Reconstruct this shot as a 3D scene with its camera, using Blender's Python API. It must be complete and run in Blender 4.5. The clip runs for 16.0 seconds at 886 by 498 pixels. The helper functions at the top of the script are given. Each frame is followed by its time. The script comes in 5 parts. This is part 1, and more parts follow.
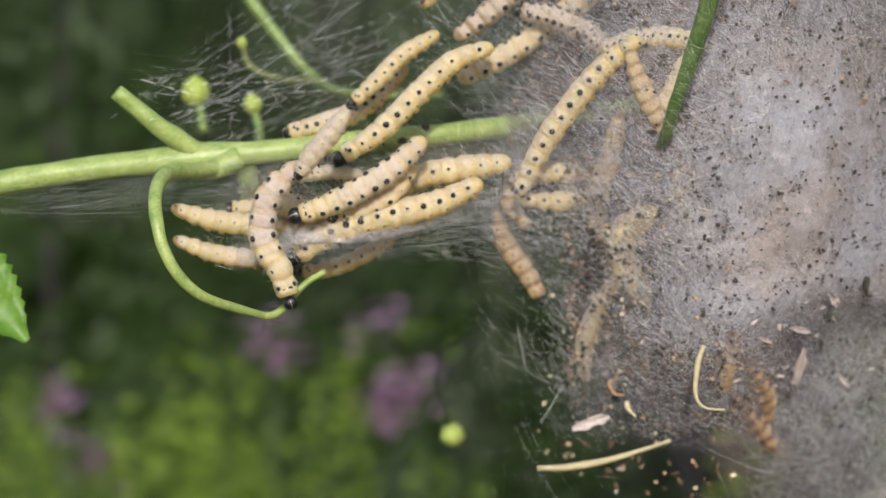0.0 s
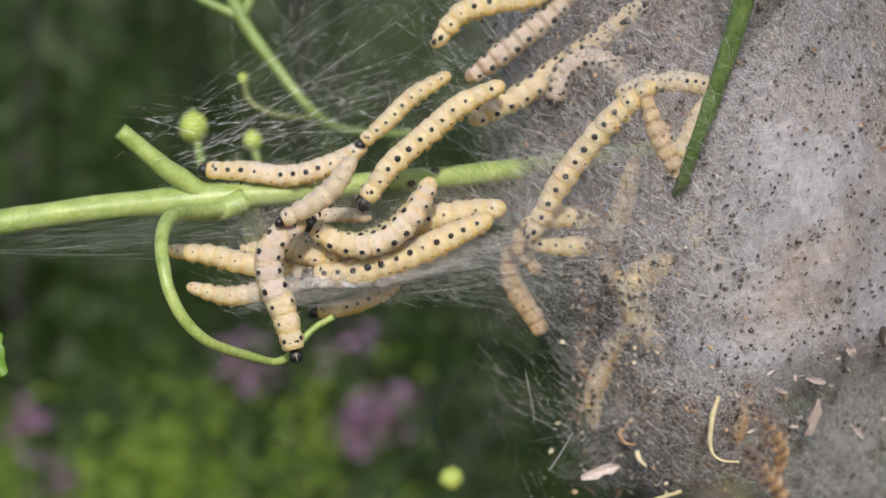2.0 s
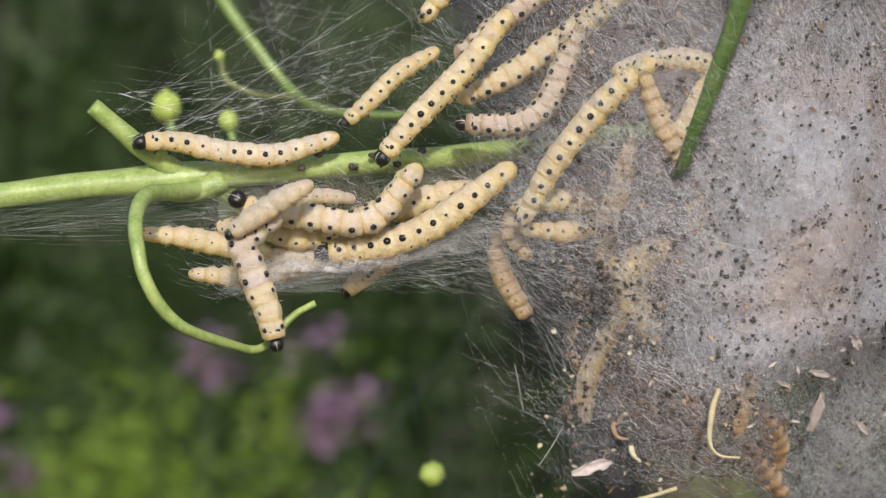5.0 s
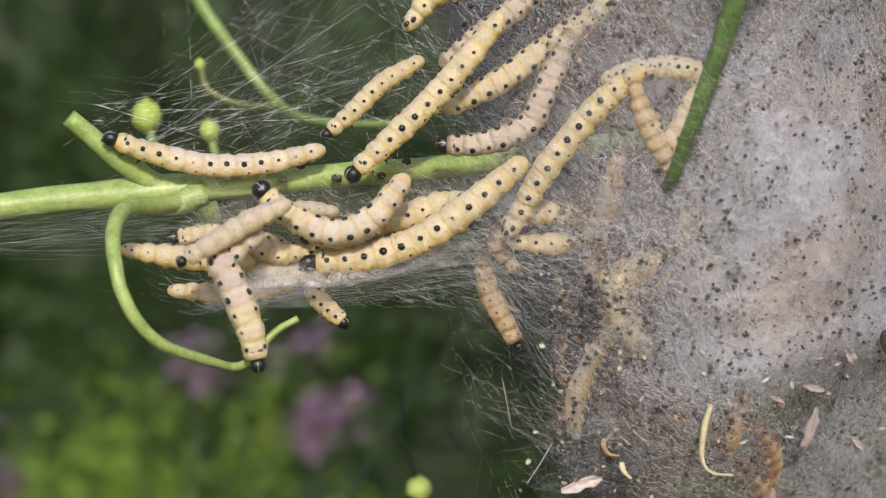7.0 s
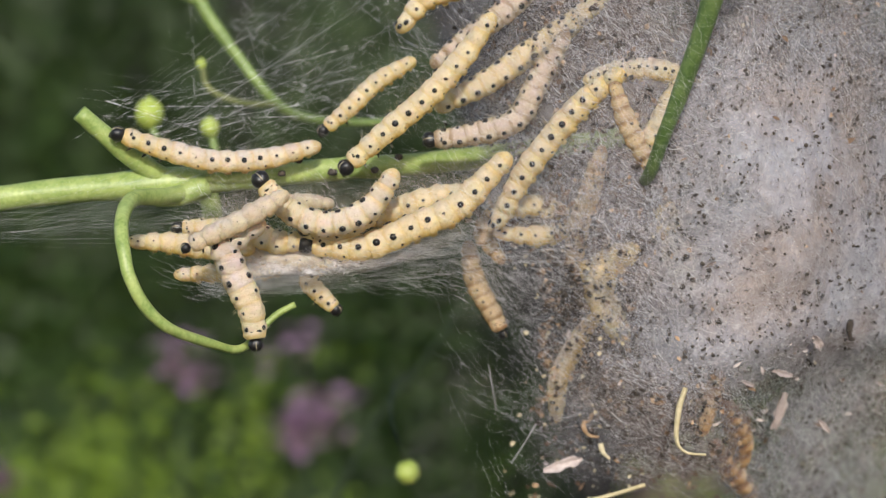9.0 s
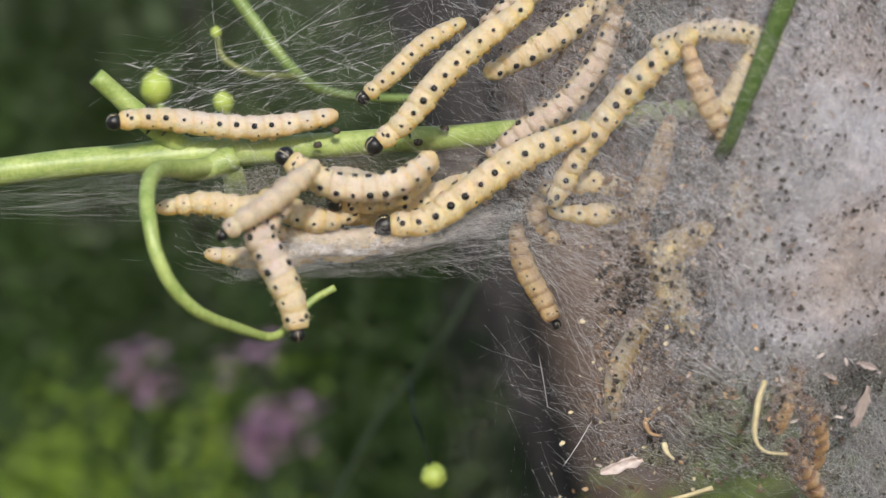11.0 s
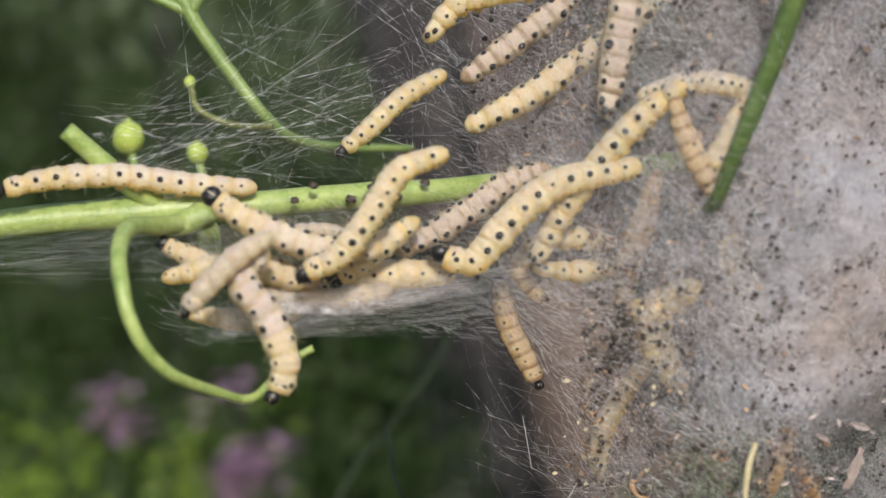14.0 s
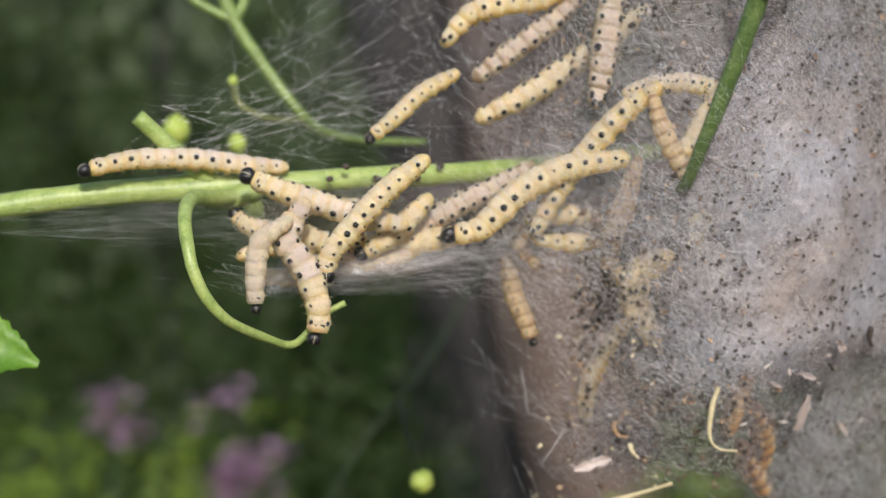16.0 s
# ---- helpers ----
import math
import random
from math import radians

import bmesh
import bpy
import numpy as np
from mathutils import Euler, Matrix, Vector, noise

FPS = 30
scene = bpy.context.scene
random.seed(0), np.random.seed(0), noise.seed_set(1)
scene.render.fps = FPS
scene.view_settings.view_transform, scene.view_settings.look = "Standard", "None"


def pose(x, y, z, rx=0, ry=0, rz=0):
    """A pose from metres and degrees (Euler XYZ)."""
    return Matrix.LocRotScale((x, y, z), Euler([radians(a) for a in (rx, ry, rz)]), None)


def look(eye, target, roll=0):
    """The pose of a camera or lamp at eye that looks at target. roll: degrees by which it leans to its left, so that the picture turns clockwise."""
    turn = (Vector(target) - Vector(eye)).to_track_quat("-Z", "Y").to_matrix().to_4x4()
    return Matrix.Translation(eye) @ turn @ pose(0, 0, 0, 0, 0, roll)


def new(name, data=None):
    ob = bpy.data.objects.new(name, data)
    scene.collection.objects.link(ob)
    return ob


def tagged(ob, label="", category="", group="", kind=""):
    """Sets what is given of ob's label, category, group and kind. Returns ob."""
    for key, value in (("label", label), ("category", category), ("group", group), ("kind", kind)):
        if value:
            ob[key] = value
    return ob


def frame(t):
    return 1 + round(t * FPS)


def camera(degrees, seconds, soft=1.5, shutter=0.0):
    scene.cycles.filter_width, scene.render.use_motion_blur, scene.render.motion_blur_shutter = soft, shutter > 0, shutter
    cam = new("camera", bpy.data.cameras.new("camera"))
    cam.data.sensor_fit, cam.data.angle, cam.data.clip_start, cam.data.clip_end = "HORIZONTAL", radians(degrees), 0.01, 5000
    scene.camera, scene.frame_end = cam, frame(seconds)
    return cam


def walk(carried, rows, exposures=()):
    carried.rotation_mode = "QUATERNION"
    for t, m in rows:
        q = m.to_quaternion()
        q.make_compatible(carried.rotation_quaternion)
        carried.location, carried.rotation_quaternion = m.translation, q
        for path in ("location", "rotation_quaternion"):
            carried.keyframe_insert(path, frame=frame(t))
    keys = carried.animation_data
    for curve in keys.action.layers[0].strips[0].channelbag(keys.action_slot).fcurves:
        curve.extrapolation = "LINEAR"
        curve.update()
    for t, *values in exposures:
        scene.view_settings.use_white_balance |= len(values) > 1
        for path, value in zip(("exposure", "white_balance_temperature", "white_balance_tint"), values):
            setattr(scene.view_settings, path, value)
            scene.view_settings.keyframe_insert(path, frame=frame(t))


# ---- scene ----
cam = camera(22.0, 16.0, soft=1.3)
cam.data.dof.use_dof = True
cam.data.dof.focus_distance = 0.1945
cam.data.dof.aperture_fstop = 37.0
walk(cam, [
    (0, pose(0.01289, -0.21825, 0.00023, 89.173, 1.023, 2.702)),
    (0.5, pose(0.01098, -0.21513, 0.00062, 89.443, 0.891, 2.620)),
    (1, pose(0.00972, -0.21164, 0.00389, 89.840, 0.327, 2.211)),
    (1.5, pose(0.00880, -0.21526, 0.00240, 89.806, 0.458, 2.048)),
    (2, pose(0.00852, -0.21437, 0.00271, 89.616, 0.459, 1.791)),
    (2.5, pose(0.00682, -0.21490, 0.00169, 89.563, 0.445, 1.722)),
    (3, pose(0.00724, -0.21462, 0.00173, 89.569, 0.327, 1.767)),
    (3.5, pose(0.00651, -0.21628, 0.00195, 89.554, 0.360, 1.857)),
    (4, pose(0.00482, -0.21447, -0.00000, 89.452, -0.061, 1.549)),
    (4.5, pose(0.00566, -0.21100, 0.00168, 89.596, 0.020, 1.156)),
    (4.7, pose(0.00612, -0.20810, 0.00140, 89.567, -0.001, 0.929)),
    (6.8, pose(0.00525, -0.19966, 0.00177, 89.642, 0.068, 0.690)),
    (7, pose(0.00619, -0.20056, 0.00242, 89.595, 0.246, 0.535)),
    (7.5, pose(0.00483, -0.20133, 0.00259, 89.661, 0.194, 0.665)),
    (8, pose(0.00581, -0.20799, 0.00284, 89.885, 0.095, 0.466)),
    (8.5, pose(0.00622, -0.21736, 0.00369, 90.317, 0.051, 0.386)),
    (9, pose(0.00603, -0.21137, 0.00119, 89.730, -0.120, 0.209)),
    (9.2, pose(0.00495, -0.20959, 0.00105, 89.392, -0.124, 0.596)),
    (11.3, pose(-0.00324, -0.19246, -0.00199, 90.520, -0.192, -1.455)),
    (11.5, pose(-0.00344, -0.19404, 0.00014, 90.985, 0.069, -1.412)),
    (12, pose(-0.00388, -0.19259, 0.00030, 91.003, -0.088, -1.653)),
    (12.5, pose(-0.00323, -0.19071, 0.00011, 91.004, -0.244, -1.648)),
    (13, pose(-0.00235, -0.18960, -0.00003, 90.937, -0.191, -1.833)),
    (13.5, pose(-0.00397, -0.18818, 0.00031, 90.959, -0.333, -1.755)),
    (14, pose(-0.00328, -0.18792, 0.00016, 90.945, -0.219, -1.848)),
    (14.5, pose(-0.00357, -0.19074, 0.00020, 90.988, -0.225, -1.876)),
    (15, pose(-0.00665, -0.19839, -0.00192, 91.161, -0.377, -2.148)),
    (15.5, pose(-0.00563, -0.21256, -0.00332, 91.594, -0.606, -2.275)),
    (16, pose(-0.00648, -0.21977, -0.00509, 91.523, -0.882, -2.150)),
])

# ---- light ----
SUN_EL, SUN_AZ = radians(24), radians(177)
world = bpy.data.worlds.new("world")
scene.world = world
world.use_nodes = True
sky = world.node_tree.nodes.new("ShaderNodeTexSky")
sky.sky_type, sky.sun_disc = "NISHITA", False
sky.sun_elevation, sky.sun_rotation = SUN_EL, SUN_AZ
world.node_tree.nodes["Background"].inputs[1].default_value = 0.15
world.node_tree.links.new(sky.outputs[0], world.node_tree.nodes["Background"].inputs[0])
sun = new("sun", bpy.data.lights.new("sun", "SUN"))
sun.data.energy, sun.data.angle, sun.data.color = 3.1, radians(3.0), (1.0, 0.95, 0.89)
sun_way = Vector((math.sin(SUN_AZ) * math.cos(SUN_EL), math.cos(SUN_AZ) * math.cos(SUN_EL), math.sin(SUN_EL)))
sun.matrix_world = look(sun_way * 3, (0, 0, 0))
scene.view_settings.exposure = 0.09

MM = 0.001
GROUND = -0.85


# ---- materials ----
def node(tree, kind, **values):
    n = tree.nodes.new(kind)
    for key, value in values.items():
        n.inputs[key].default_value = value
    return n


def ramp(tree, source, stops):
    r = tree.nodes.new("ShaderNodeValToRGB")
    el = r.color_ramp.elements
    while len(el) < len(stops):
        el.new(0.5)
    for e, (at, c) in zip(el, stops):
        e.position, e.color = at, (*c, 1) if len(c) == 3 else c
    tree.links.new(source, r.inputs[0])
    return r.outputs[0]


def surface(name, dark, light, scale=900, rough=0.5, bump=0.3, depth=0.0001, fine=5.0, spec=0.5, sss=0.0, trans=0.0, vary=0.0):
    """Two scales of mottling between two colours, with relief. scale: features per metre."""
    m = bpy.data.materials.new(name)
    m.use_nodes = True
    tree = m.node_tree
    link = tree.links.new
    bsdf = tree.nodes["Principled BSDF"]
    at = tree.nodes.new("ShaderNodeTexCoord").outputs["Object"]
    a = node(tree, "ShaderNodeTexNoise", Scale=scale, Detail=4.0)
    b = node(tree, "ShaderNodeTexNoise", Scale=scale * fine, Detail=3.0)
    link(at, a.inputs["Vector"])
    link(at, b.inputs["Vector"])
    mix = node(tree, "ShaderNodeMath")
    mix.operation = "MULTIPLY_ADD"
    mix.inputs[1].default_value = 0.45
    link(b.outputs[0], mix.inputs[0])
    half = node(tree, "ShaderNodeMath")
    half.operation = "MULTIPLY"
    half.inputs[1].default_value = 0.6
    link(a.outputs[0], half.inputs[0])
    link(half.outputs[0], mix.inputs[2])
    colour = ramp(tree, mix.outputs[0], [(0.36, dark), (0.68, light)])
    if vary:
        info = tree.nodes.new("ShaderNodeObjectInfo")
        hsv = node(tree, "ShaderNodeHueSaturation")
        span = node(tree, "ShaderNodeMapRange")
        span.inputs["To Min"].default_value, span.inputs["To Max"].default_value = 1 - vary, 1 + vary
        link(info.outputs["Random"], span.inputs["Value"])
        link(span.outputs[0], hsv.inputs["Value"])
        link(colour, hsv.inputs["Color"])
        colour = hsv.outputs[0]
    link(colour, bsdf.inputs["Base Color"])
    bsdf.inputs["Roughness"].default_value = rough
    bsdf.inputs["Specular IOR Level"].default_value = spec
    if sss:
        bsdf.inputs["Subsurface Weight"].default_value = sss
        bsdf.inputs["Subsurface Radius"].default_value = (1.0, 0.6, 0.3)
        bsdf.inputs["Subsurface Scale"].default_value = 0.0006
    if bump:
        bm_ = node(tree, "ShaderNodeBump", Strength=bump, Distance=depth)
        link(mix.outputs[0], bm_.inputs["Height"])
        link(bm_.outputs[0], bsdf.inputs["Normal"])
    if trans:
        tl = node(tree, "ShaderNodeBsdfTranslucent")
        link(colour, tl.inputs["Color"])
        sh = node(tree, "ShaderNodeMixShader", Fac=trans)
        link(bsdf.outputs[0], sh.inputs[1])
        link(tl.outputs[0], sh.inputs[2])
        link(sh.outputs[0], tree.nodes["Material Output"].inputs["Surface"])
    return m


def skin(name, back, side, dark, band=0.0, crease=None):
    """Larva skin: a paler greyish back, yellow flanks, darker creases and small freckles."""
    m = bpy.data.materials.new(name)
    m.use_nodes = True
    tree = m.node_tree
    link = tree.links.new
    bsdf = tree.nodes["Principled BSDF"]
    at = tree.nodes.new("ShaderNodeTexCoord").outputs["Object"]
    sep = tree.nodes.new("ShaderNodeSeparateXYZ")
    link(at, sep.inputs[0])
    n = node(tree, "ShaderNodeTexNoise", Scale=1.6, Detail=5.0)
    link(at, n.inputs["Vector"])
    add = node(tree, "ShaderNodeMath")
    add.operation = "MULTIPLY_ADD"
    add.inputs[1].default_value = 0.55
    link(n.outputs[0], add.inputs[0])
    flat = node(tree, "ShaderNodeMath")
    flat.operation = "MULTIPLY"
    flat.inputs[1].default_value = 0.6
    link(sep.outputs["Z"], flat.inputs[0])
    link(flat.outputs[0], add.inputs[2])
    mauve = (back[0] * 0.90, back[1] * 0.89, back[2] * 1.04)
    base = ramp(tree, add.outputs[0], [(0.12, side), (0.50, back), (0.66, back), (0.88, mauve)])
    mottle = node(tree, "ShaderNodeTexNoise", Scale=3.2, Detail=6.0, Roughness=0.7)
    link(at, mottle.inputs["Vector"])
    info = tree.nodes.new("ShaderNodeObjectInfo")
    tone = node(tree, "ShaderNodeMath")
    tone.operation = "MULTIPLY_ADD"
    tone.inputs[1].default_value = 0.10
    link(info.outputs["Random"], tone.inputs[0])
    tone2 = node(tree, "ShaderNodeMapRange")
    tone2.inputs["From Min"].default_value, tone2.inputs["From Max"].default_value = 0.3, 0.7
    tone2.inputs["To Min"].default_value, tone2.inputs["To Max"].default_value = 0.82, 1.03
    link(mottle.outputs[0], tone2.inputs["Value"])
    link(tone2.outputs[0], tone.inputs[2])
    shade = node(tree, "ShaderNodeHueSaturation")
    link(tone.outputs[0], shade.inputs["Value"])
    link(base, shade.inputs["Color"])
    base = shade.outputs[0]
    speck = node(tree, "ShaderNodeTexNoise", Scale=6.5, Detail=3.0)
    link(at, speck.inputs["Vector"])
    fr = ramp(tree, speck.outputs[0], [(0.33, (1, 1, 1)), (0.42, (0, 0, 0))])
    mixc = tree.nodes.new("ShaderNodeMix")
    mixc.data_type = "RGBA"
    mixc.inputs["B"].default_value = (*dark, 1)
    fac = node(tree, "ShaderNodeMath")
    fac.operation = "MULTIPLY"
    fac.inputs[1].default_value = 0.34
    link(fr, fac.inputs[0])
    link(fac.outputs[0], mixc.inputs["Factor"])
    link(base, mixc.inputs["A"])
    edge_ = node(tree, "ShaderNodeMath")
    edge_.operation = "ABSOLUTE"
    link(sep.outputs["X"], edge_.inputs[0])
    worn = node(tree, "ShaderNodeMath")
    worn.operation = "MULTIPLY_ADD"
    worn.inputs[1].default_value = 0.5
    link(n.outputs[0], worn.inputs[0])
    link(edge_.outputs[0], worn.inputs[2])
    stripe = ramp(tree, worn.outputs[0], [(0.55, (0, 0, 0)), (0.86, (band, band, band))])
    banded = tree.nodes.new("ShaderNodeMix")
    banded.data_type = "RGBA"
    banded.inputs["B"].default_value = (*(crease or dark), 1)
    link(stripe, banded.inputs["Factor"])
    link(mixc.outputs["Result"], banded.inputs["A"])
    link(banded.outputs["Result"], bsdf.inputs["Base Color"])
    bsdf.inputs["Roughness"].default_value = 0.46
    bsdf.inputs["Specular IOR Level"].default_value = 0.3
    bsdf.inputs["Subsurface Weight"].default_value = 0.45
    bsdf.inputs["Subsurface Radius"].default_value = (1.0, 0.65, 0.3)
    bsdf.inputs["Subsurface Scale"].default_value = 0.0007
    w = node(tree, "ShaderNodeTexNoise", Scale=5.0, Detail=6.0, Roughness=0.65)
    stretch = node(tree, "ShaderNodeMapping", Scale=(3.0, 0.8, 0.8))
    link(at, stretch.inputs[0])
    link(stretch.outputs[0], w.inputs["Vector"])
    bu = node(tree, "ShaderNodeBump", Strength=1.0, Distance=0.00018)
    link(w.outputs[0], bu.inputs["Height"])
    link(bu.outputs[0], bsdf.inputs["Normal"])
    return m


def silk(name, low, high, gain=1.0, colour=(0.525, 0.49, 0.482), clump=330):
    """Spun silk: a veil of crossing fibres with thin and thick places; the vertex value 'cover' thins it out to its rim."""
    m = bpy.data.materials.new(name)
    m.use_nodes = True
    tree = m.node_tree
    link = tree.links.new
    tree.nodes.remove(tree.nodes["Principled BSDF"])
    at = tree.nodes.new("ShaderNodeTexCoord").outputs["Object"]
    total = None
    for k, (turn, sc) in enumerate((((0, 0.5, 0), 900), ((0, -0.35, 0.2), 1300), ((0, 1.4, 0), 1000), ((0, 2.3, 0), 1700), ((0, 0.9, 0.3), 700))):
        rot = node(tree, "ShaderNodeMapping", Rotation=turn, Location=(k * 0.37, 0, 0))
        link(at, rot.inputs[0])
        mp = node(tree, "ShaderNodeMapping", Scale=(0.25, 1.0, 1.0))
        link(rot.outputs[0], mp.inputs[0])
        n = node(tree, "ShaderNodeTexNoise", Scale=sc, Detail=2.0, Distortion=0.9)
        link(mp.outputs[0], n.inputs["Vector"])
        line = ramp(tree, n.outputs[0], [(0.475, (0, 0, 0)), (0.5, (1, 1, 1)), (0.525, (0, 0, 0))])
        if total is None:
            total = line
        else:
            mx = node(tree, "ShaderNodeMath")
            mx.operation = "ADD"
            link(total, mx.inputs[0])
            link(line, mx.inputs[1])
            total = mx.outputs[0]
    cloud = node(tree, "ShaderNodeTexNoise", Scale=clump, Detail=8.0, Roughness=0.7)
    link(at, cloud.inputs["Vector"])
    veil = node(tree, "ShaderNodeMapRange")
    veil.inputs["From Min"].default_value, veil.inputs["From Max"].default_value = 0.3, 0.7
    veil.inputs["To Min"].default_value, veil.inputs["To Max"].default_value = low, high
    link(cloud.outputs[0], veil.inputs["Value"])
    cov = tree.nodes.new("ShaderNodeAttribute")
    cov.attribute_name = "cover"
    film_ = node(tree, "ShaderNodeMath")
    film_.operation, film_.use_clamp = "MULTIPLY", True
    link(veil.outputs[0], film_.inputs[0])
    link(cov.outputs["Fac"], film_.inputs[1])
    keep = node(tree, "ShaderNodeMath")
    keep.operation, keep.use_clamp = "MULTIPLY", True
    keep.inputs[1].default_value = 1.5
    link(cov.outputs["Fac"], keep.inputs[0])
    net = node(tree, "ShaderNodeMath")
    net.operation = "MULTIPLY"
    link(total, net.inputs[0])
    link(keep.outputs[0], net.inputs[1])
    al = node(tree, "ShaderNodeMath")
    al.operation, al.use_clamp = "MULTIPLY_ADD", True
    al.inputs[1].default_value = 0.16 * gain
    link(net.outputs[0], al.inputs[0])
    link(film_.outputs[0], al.inputs[2])
    d = node(tree, "ShaderNodeBsdfDiffuse", Color=(*colour, 1))
    t = node(tree, "ShaderNodeBsdfTranslucent", Color=(*colour, 1))
    grain = node(tree, "ShaderNodeTexNoise", Scale=700, Detail=7.0, Roughness=0.68, Distortion=1.6)
    link(at, grain.inputs["Vector"])
    tint = ramp(tree, grain.outputs[0], [(0.30, [v * 0.74 for v in colour]), (0.50, list(colour)), (0.70, [v * 1.28 for v in colour])])
    wide = node(tree, "ShaderNodeTexNoise", Scale=95, Detail=5.0, Roughness=0.65)
    link(at, wide.inputs["Vector"])
    hue = ramp(tree, wide.outputs[0], [(0.36, (0.90, 0.80, 0.72)), (0.50, (1.0, 0.985, 1.0)), (0.64, (0.97, 1.0, 1.03))])
    stain = tree.nodes.new("ShaderNodeMix")
    stain.data_type, stain.blend_type = "RGBA", "MULTIPLY"
    stain.inputs["Factor"].default_value = 1.0
    link(tint, stain.inputs["A"])
    link(hue, stain.inputs["B"])
    tint = stain.outputs["Result"]
    link(tint, d.inputs["Color"])
    link(tint, t.inputs["Color"])
    mixd = node(tree, "ShaderNodeMixShader", Fac=0.36)
    link(d.outputs[0], mixd.inputs[1])
    link(t.outputs[0], mixd.inputs[2])
    tr = tree.nodes.new("ShaderNodeBsdfTransparent")
    out = tree.nodes.new("ShaderNodeMixShader")
    link(al.outputs[0], out.inputs[0])
    link(tr.outputs[0], out.inputs[1])
    link(mixd.outputs[0], out.inputs[2])
    link(out.outputs[0], tree.nodes["Material Output"].inputs["Surface"])
    return m


